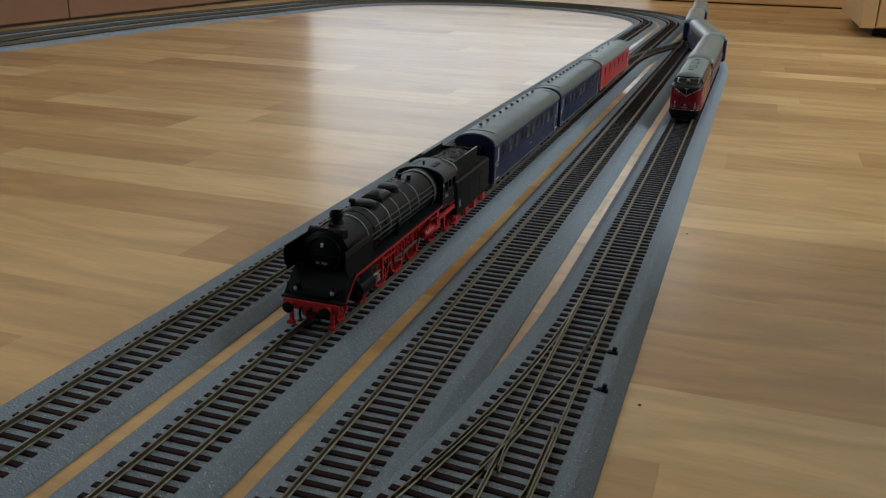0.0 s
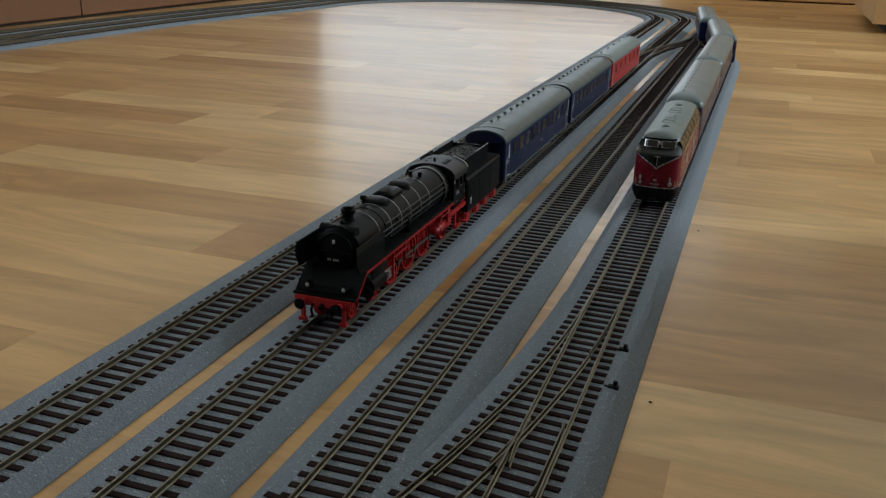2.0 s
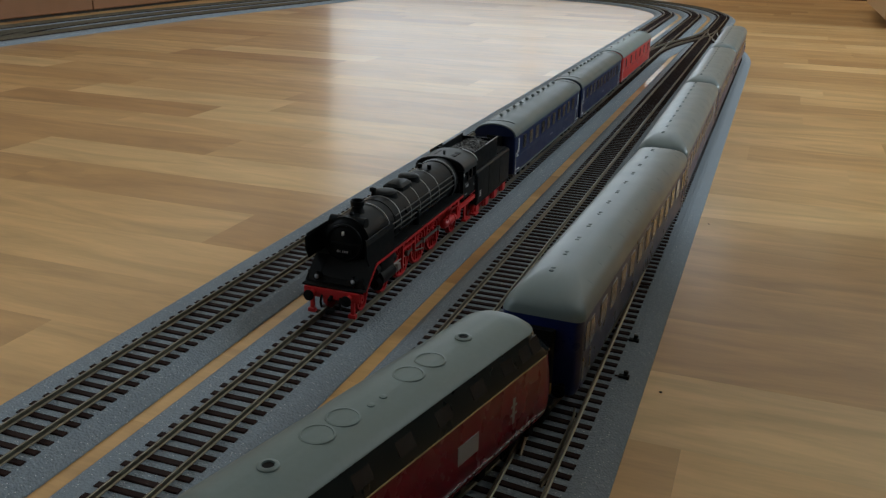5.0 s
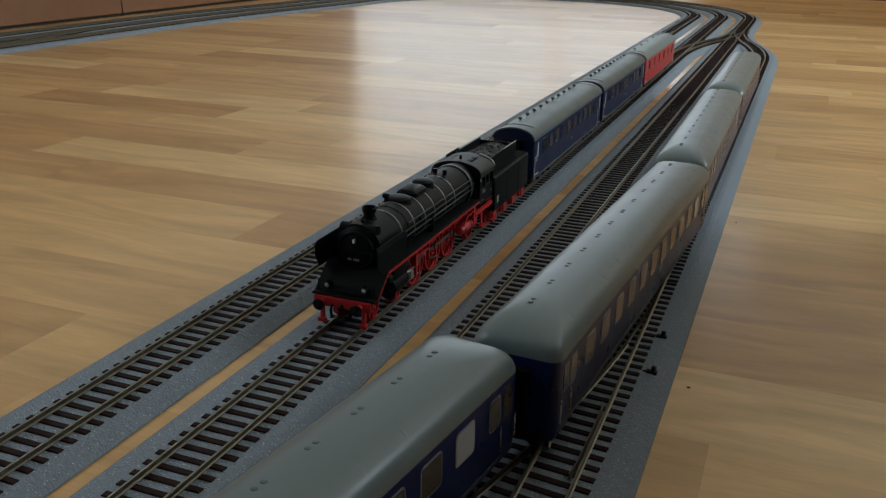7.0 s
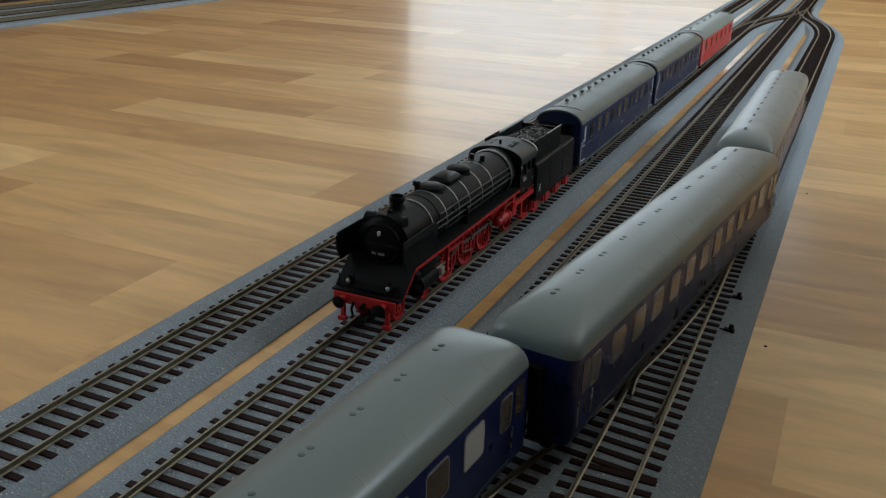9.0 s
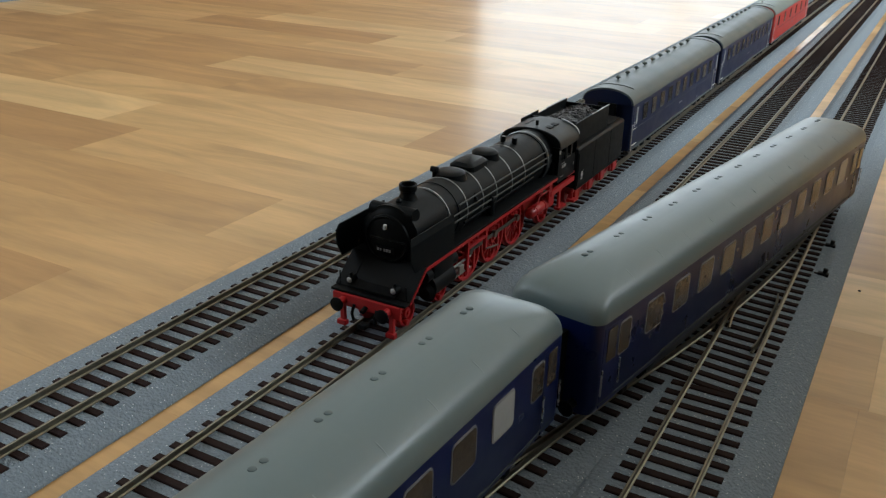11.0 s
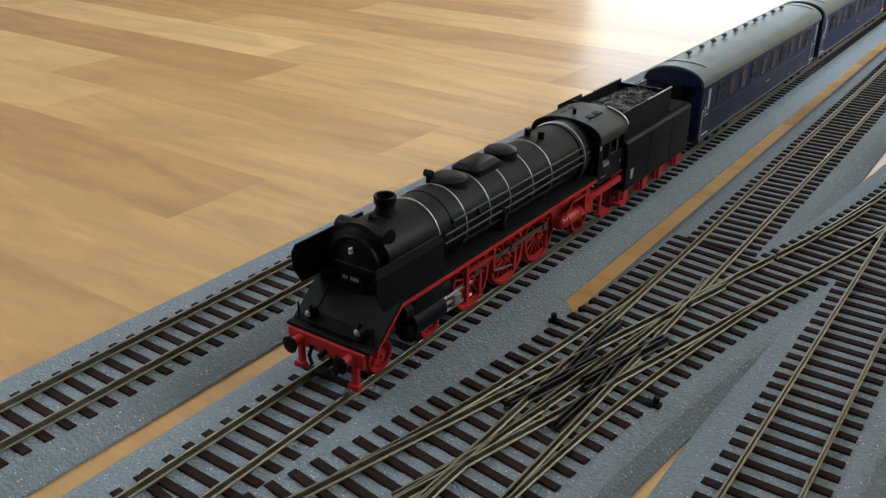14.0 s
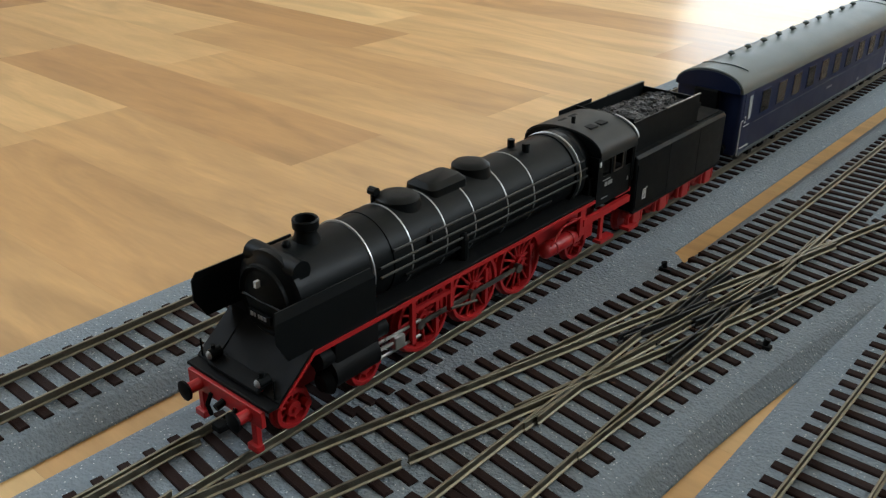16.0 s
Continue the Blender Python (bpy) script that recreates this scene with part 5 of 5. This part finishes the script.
    for x in (-0.0045, 0.0062):
        part("roof_hatch", box(bmesh.new(), x - 0.0018, x + 0.0018, 0.150, 0.1545, 0.0450, 0.0473, 0.0002), BLACKMATT, cab)
        part("roof_hatch", box(bmesh.new(), x - 0.0018, x + 0.0018, 0.1565, 0.161, 0.0450, 0.0473, 0.0002), BLACKMATT, cab)
    part("roof_whistle", tube(bmesh.new(), (0.001, 0.149, 0.048), (0.001, 0.149, 0.0505), 0.0008, seg=8), BLACK, cab)
    part("roof_edge", rings(bmesh.new(), [[((w + 0.0006) * math.cos(a), y, 0.0395 + 0.0084 * math.sin(a) ** 0.8 + dz) for y, dz in ((0.1686, -0.0002), (0.1696, -0.0002), (0.1696, 0.0003), (0.1686, 0.0003))] for a in np.linspace(0.15, 1.2, 12)]), BANDS, cab, "worn silver roof edge")
    for s in (-1, 1):
        part("cab_window_frame", box(box(box(bmesh.new(), s * w - 0.0001, s * w + 0.0003, 0.1538, 0.1542, 0.0322, 0.0390), s * w - 0.0001, s * w + 0.0003, 0.1594, 0.1598, 0.0322, 0.0390), s * w - 0.0001, s * w + 0.0003, 0.1542, 0.1594, 0.0322, 0.0326), DIMSTEEL, cab)
        part("cab_lamp", box(bmesh.new(), s * w, s * w + 0.0004, 0.1440, 0.1448, 0.0365, 0.0382), WHITE, cab)
        bar_text(cab, [(0.1485, 0.1502, 0.0282, 0.0297), (0.1507, 0.1535, 0.0282, 0.0297)], s * w, GREYPRINT, "number_bars")
        bar_text(cab, [(0.1640, 0.1648, 0.0262, 0.0276), (0.1470, 0.152, 0.0305, 0.0308), (0.1470, 0.151, 0.0238, 0.0241)], s * w, GREYPRINT)
        part("handrail", tube(bmesh.new(), (s * (w + 0.0005), 0.1655, 0.0225), (s * (w + 0.0005), 0.1655, 0.0385), 0.0003, seg=6), BLACK, cab)
    # wheels
    wheels = []
    for y, r, n in ((0.0105, 0.0056, 9), (0.0365, 0.0056, 9), (0.0610, 0.0112, 15), (0.0850, 0.0112, 15), (0.1090, 0.0112, 15), (0.1430, 0.0070, 10)):
        wheels.append((wheelset(ob, y, r, LOCORED, n, "driving_wheelset" if r > 0.01 else "carrying_wheelset"), y, r))
    rods = []
    for s in (-1, 1):
        bm = box(bmesh.new(), s * 0.0112 - 0.0004, s * 0.0112 + 0.0004, 0.0605, 0.1095, -0.0008, 0.0008, 0.0002)
        for y in (0.0610, 0.0850, 0.1090):
            tube(bm, (s * 0.0104, y, 0), (s * 0.0122, y, 0), 0.0016, seg=14)
        rods.append(part("coupling_rod", bm, DIMSTEEL, ob, "dull steel coupling rod"))
    return ob, wheels, rods


def tender():
    ob = empty("tender")
    tagged(ob, "black four-axle tender filled with coal", "model tender")
    w, y0, y1 = 0.0162, 0.1705, 0.2455
    part("tank", rings(bmesh.new(), [outline(y0, y1, w, 0.0012, 0.0110), outline(y0, y1, w, 0.0012, 0.0318), outline(y0, y1, w - 0.0010, 0.0012, 0.0330)]), BLACK, ob, "black tender tank", smooth=True)
    bm = bmesh.new()
    c0, c1, cw = y0 + 0.001, y0 + 0.0530, 0.0130
    for x0, x1, a, b, z in ((cw - 0.0006, cw, c0, c1, 0.0452), (-cw, -cw + 0.0006, c0, c1, 0.0452), (-cw + 0.0006, cw - 0.0006, c0, c0 + 0.0006, 0.0465), (-cw + 0.0006, cw - 0.0006, c1 - 0.0006, c1, 0.0436)):
        box(bm, x0, x1, a, b, 0.0328, z)
    bk = part("coal_bunker", bm, BLACK, ob)
    for s in (-1, 1):
        part("bunker_rim", box(bmesh.new(), s * cw - 0.0004, s * cw + 0.0004, c0 + 0.024, c1, 0.0451, 0.0455), DIMSTEEL, bk, "worn metal bunker rim")
    part("left_board", box(bmesh.new(), -cw - 0.0004, -cw, c0 - 0.010, c0 + 0.012, 0.0420, 0.0466), BLACK, bk)
    rnd = random.Random(5)
    bm = bmesh.new()
    n, mrows = 18, 30
    grid = [[bm.verts.new(((i / n - 0.5) * 2 * (cw - 0.0007), c0 + 0.0007 + (c1 - c0 - 0.0014) * j / mrows, 0.0402 + 0.0056 * math.sin(math.pi * i / n) * (1 - 0.55 * j / mrows) + rnd.uniform(-0.0007, 0.0007))) for i in range(n + 1)] for j in range(mrows + 1)]
    for j in range(mrows):
        for i in range(n):
            bm.faces.new((grid[j][i], grid[j][i + 1], grid[j + 1][i + 1], grid[j + 1][i]))
    for _ in range(150):
        x, y = rnd.uniform(-cw + 0.002, cw - 0.002), rnd.uniform(c0 + 0.002, c1 - 0.002)
        z = 0.0402 + 0.0056 * math.cos(math.pi * x / (2 * cw)) * (1 - 0.55 * (y - c0) / (c1 - c0))
        bmesh.ops.create_icosphere(bm, subdivisions=1, radius=rnd.uniform(0.0006, 0.0012), matrix=Matrix.Translation((x, y, z)) @ Euler((rnd.random() * 3, rnd.random() * 3, 0)).to_matrix().to_4x4() @ Matrix.Diagonal((1, 0.7, 0.6, 1)))
    part("coal", bm, COAL, ob, "heap of glossy black coal lumps")
    part("water_hatch", box(bmesh.new(), -0.0060, 0.0060, c1 + 0.004, y1 - 0.004, 0.0334, 0.0362, 0.0006), BLACK, ob)
    part("rear_deck", box(bmesh.new(), -0.0135, 0.0135, c1 + 0.0005, y1 - 0.001, 0.0330, 0.0336), BLACKMATT, ob)
    part("rear_ladder", tube(tube(bmesh.new(), (-0.010, y1 + 0.0006, 0.012), (-0.010, y1 + 0.0006, 0.0325), 0.0003, seg=6), (-0.007, y1 + 0.0006, 0.012), (-0.007, y1 + 0.0006, 0.0325), 0.0003, seg=6), BLACKMATT, ob)
    for s in (-1, 1):
        bar_text(ob, [(0.1772, 0.1776, 0.0145, 0.0185), (0.1792, 0.1796, 0.0145, 0.0185), (0.1776, 0.1792, 0.0145, 0.0148), (0.1776, 0.1792, 0.0182, 0.0185), (0.1776, 0.1792, 0.0165, 0.0168), (0.1782, 0.1786, 0.0152, 0.0178), (0.1798, 0.1804, 0.0186, 0.0189)], s * w, WHITE, "data_panel")
        part("sill", box(bmesh.new(), s * w - 0.0010, s * w + 0.0004, y0, y1, 0.0104, 0.0112), BLACKMATT, ob)
        for yy in (0.0260, 0.0510):
            part("plate_seam", box(bmesh.new(), s * w - 0.0001, s * w + 0.00012, y0 + yy, y0 + yy + 0.0003, 0.0115, 0.0318), BLACK, ob)
        part("corner_handrail", tube(bmesh.new(), (s * (w + 0.0004), y0 + 0.0006, 0.0125), (s * (w + 0.0004), y0 + 0.0006, 0.0300), 0.0003, seg=6), BLACK, ob)
    part("front_lockers", box(bmesh.new(), -0.0150, 0.0150, y0 - 0.0012, y0 + 0.0008, 0.0240, 0.0390, 0.0008), BLACK, ob)
    for yc in (0.1880, 0.2280):
        for s in (-1, 1):
            bm = box(bmesh.new(), s * 0.0128 - 0.0010, s * 0.0128 + 0.0010, yc - 0.0165, yc + 0.0165, 0.0072, 0.0098, 0.0003)
            for d in (-0.0105, 0.0105):
                box(bm, s * 0.0132 - 0.0016, s * 0.0132 + 0.0016, yc + d - 0.0030, yc + d + 0.0030, 0.0028, 0.0090, 0.0006)
                tube(bm, (s * 0.0132, yc + d - 0.0055, 0.0085), (s * 0.0132, yc + d + 0.0055, 0.0085), 0.0011, seg=8)
                for e in (-0.0050, 0.0050):
                    tube(bm, (s * 0.0134, yc + d + e, 0.0035), (s * 0.0134, yc + d + e, 0.0095), 0.0009, seg=6)
            part("truck_side", bm, LOCORED, ob, "bright red tender truck side")
        for d in (-0.0105, 0.0105):
            wheelset(ob, yc + d, 0.0056, LOCORED)
    for a, b in ((-0.0162, -0.0120), (0.0120, 0.0162)):
        part("front_step", box(bmesh.new(), a, b, y0 - 0.001, y0 + 0.006, 0.0035, 0.0048), LOCORED, ob)
    buffers(ob, y1, 1)
    part("rear_beam", box(bmesh.new(), -0.0150, 0.0150, y1 - 0.0004, y1 + 0.0008, 0.0090, 0.0140), BLACKMATT, ob)
    return ob


LOCO, WHEELS, RODS = steam_loco()
TENDER = tender()
COACH1 = old_coach("old_coach", "dark blue coach with an arched grey roof and vents", 0.2300, BLUE2, ROOFGREY, 10)
COACH2 = copy_thing(COACH1, pose(0, 0, 0))
VAN = old_coach("red_van", "bright red van with a pale grey roof", 0.2450, VANRED, ROOFLIGHT, 5, True)
DIESEL = diesel_loco()
CAR1 = express_coach("dark blue express coach with a silver roof, pale end window", True)
CARS = [CAR1] + [copy_thing(CAR1, pose(0, 0, 0)) for _ in range(3)]


# ---- crumbs on the floor ----
def crumb(x, y, r):
    bm = bmesh.new()
    bmesh.ops.create_icosphere(bm, subdivisions=1, radius=r, matrix=Matrix.Translation((x, y, r * 0.55)) @ Matrix.Diagonal((1.2, 0.8, 0.6, 1)))
    tagged(part("crumb", bm, BLACKMATT), "tiny dark crumb lying on the laminate floor", "crumb", group="crumbs on the floor")


for crumb_x, crumb_y, crumb_r in ((0.1595, -0.0035, 0.0007), (0.1590, 0.2530, 0.0006)):
    crumb(crumb_x, crumb_y, crumb_r)


# ---- laminate strips ----
def strip_floor():
    """Three-strip laminate: strips 63 mm wide laid along x, each with its own end joints."""
    W = 0.0633
    ob = empty("floor")
    tagged(ob, "beech-look laminate floor of short strips, worn gloss", "floor", kind="structure")
    lengths = [0.22, 0.27, 0.31, 0.36, 0.42]
    meshes = {}
    for ln in lengths:
        bm = bmesh.new()
        h, w = ln / 2 - 0.00002, W / 2 - 0.00002
        rings(bm, [[(-h, -w, -0.008), (h, -w, -0.008), (h, w, -0.008), (-h, w, -0.008)], [(-h, -w, 0), (h, -w, 0), (h, w, 0), (-h, w, 0)]])
        meshes[ln] = finish("strip", bm, WOOD)
    rest = bmesh.new()
    rnd = random.Random(11)
    row0 = int(math.floor((WY0 - 0.0165) / W))
    count = 0
    for r in range(row0, int((WY1 - 0.0165) / W) + 2):
        y = 0.0165 + (r + 0.5) * W
        x = WX0 - 0.1 - rnd.random() * 0.3
        if r == -2:
            x = -0.137 - 0.31 * 6
        if r == -3:
            x = -0.370 - 0.27 * 6
        while x < WX1:
            ln = rnd.choice(lengths)
            if r == -2 and x < 0.2:
                ln = 0.31
            if r == -3 and x < -0.1:
                ln = 0.27
            cx = x + ln / 2
            if -0.62 < cx < 0.50 and -0.60 < y < 1.25 and count < 300:
                so = new("strip", meshes[ln])
                so.parent = ob
                so.matrix_basis = Matrix.Translation((cx, y, 0))
                count += 1
            else:
                h, w = ln / 2 - 0.00002, W / 2 - 0.00002
                vs = [rest.verts.new((cx + a, y + b, 0)) for a, b in ((-h, -w), (h, -w), (h, w), (-h, w))]
                rest.faces.new(vs)
            x += ln
    tagged(part("far_strips", rest, WOOD, ob), kind="stuff")
    part("underlay", box(bmesh.new(), WX0 - 0.2, WX1 + 0.2, WY0 - 0.2, WY1 + 0.2, -0.05, -0.009), SHADOWGAP, ob)


strip_floor()


# ---- movement ----
SLOW = [(0.0, 0.0), (1.0, 0.0), (2.0, 0.0), (3.0, -0.0002), (4.0, -0.0007), (4.5, -0.0014), (5.0, -0.0028), (5.5, -0.0050), (6.0, -0.0083), (6.5, -0.0133), (7.0, -0.0221), (7.5, -0.0338), (8.0, -0.0487), (8.5, -0.0645), (9.0, -0.0822), (9.5, -0.1015), (10.0, -0.1218), (10.5, -0.1430), (11.0, -0.1650), (11.5, -0.1880), (12.0, -0.2112), (12.5, -0.2335), (13.0, -0.2549), (13.5, -0.2769), (14.0, -0.2994), (14.5, -0.3216), (15.0, -0.3429), (15.5, -0.3644), (16.0, -0.3875)]
ROUTE = [(S, -4.2), (S, YA - 2 * LT)] + SLIPWAY[::-1][1:] + [(2 * S, YE - 2 * LT)] + s_curve(2 * S, YE - 2 * LT, S, YE)[1:] + [(S, YC)] + oval(2)[3:]
FRONT0 = 0.621
FAST = [(0.0, 0.0), (1.5, 0.260), (3.5, 0.603), (4.1, 0.705), (6.4, 1.095), (7.0, 1.193), (8.5, 1.447), (11.0, 1.866), (11.5, 1.949), (12.5, 2.115), (13.3, 2.247), (16.0, 2.69)]


def along(s):
    """Point of the route s metres from its start."""
    for a, b in zip(ROUTE, ROUTE[1:]):
        d = (Vector(b) - Vector(a)).length
        if s <= d:
            return Vector(a).lerp(Vector(b), s / d)
        s -= d
    return Vector(ROUTE[-1])


def route_length(y):
    """Way along the route to the straight stretch at y, between the turnout and the far end."""
    n = len(SLIPWAY)
    base = sum((Vector(b) - Vector(a)).length for a, b in zip(ROUTE[:n + 1], ROUTE[1:n + 1]))
    return base + y - YA


def way_at(table, t):
    for (t0, a), (t1, b) in zip(table, table[1:]):
        if t <= t1:
            return a + (b - a) * (t - t0) / (t1 - t0)
    return table[-1][1]


def motions():
    for ob, y in ((LOCO, 0.0), (TENDER, 0.0), (COACH1, 0.2570), (COACH2, 0.4900), (VAN, 0.7235)):
        walk(ob, [(t, pose(0, y + d, ZT)) for t, d in SLOW])
    steps = [i * 0.25 for i in range(65)]
    for ob, y, r in WHEELS:
        walk(ob, [(t, pose(0, y, r, math.degrees(-way_at(SLOW, t) / r))) for t in steps])
    for ob in RODS:
        rows = []
        for t in steps:
            a = -way_at(SLOW, t) / 0.0112
            rows.append((t, pose(0, 0.0038 * math.cos(a), 0.0112 + 0.0038 * math.sin(a))))
        walk(ob, rows)
    s0 = route_length(FRONT0)
    spots = [(DIESEL, 0.0885, 0.0535)] + [(c, 0.180 + 0.1445 + 0.2895 * i, 0.098) for i, c in enumerate(CARS)]
    for ob, middle, half in spots:
        rows = []
        for t in steps:
            s = s0 - way_at(FAST, t) + middle
            a, b = along(s - half), along(s + half)
            m = (a + b) / 2
            d = b - a
            rows.append((t, pose(m.x, m.y, ZT, 0, 0, math.degrees(math.atan2(-d.x, d.y)))))
        walk(ob, rows)


motions()
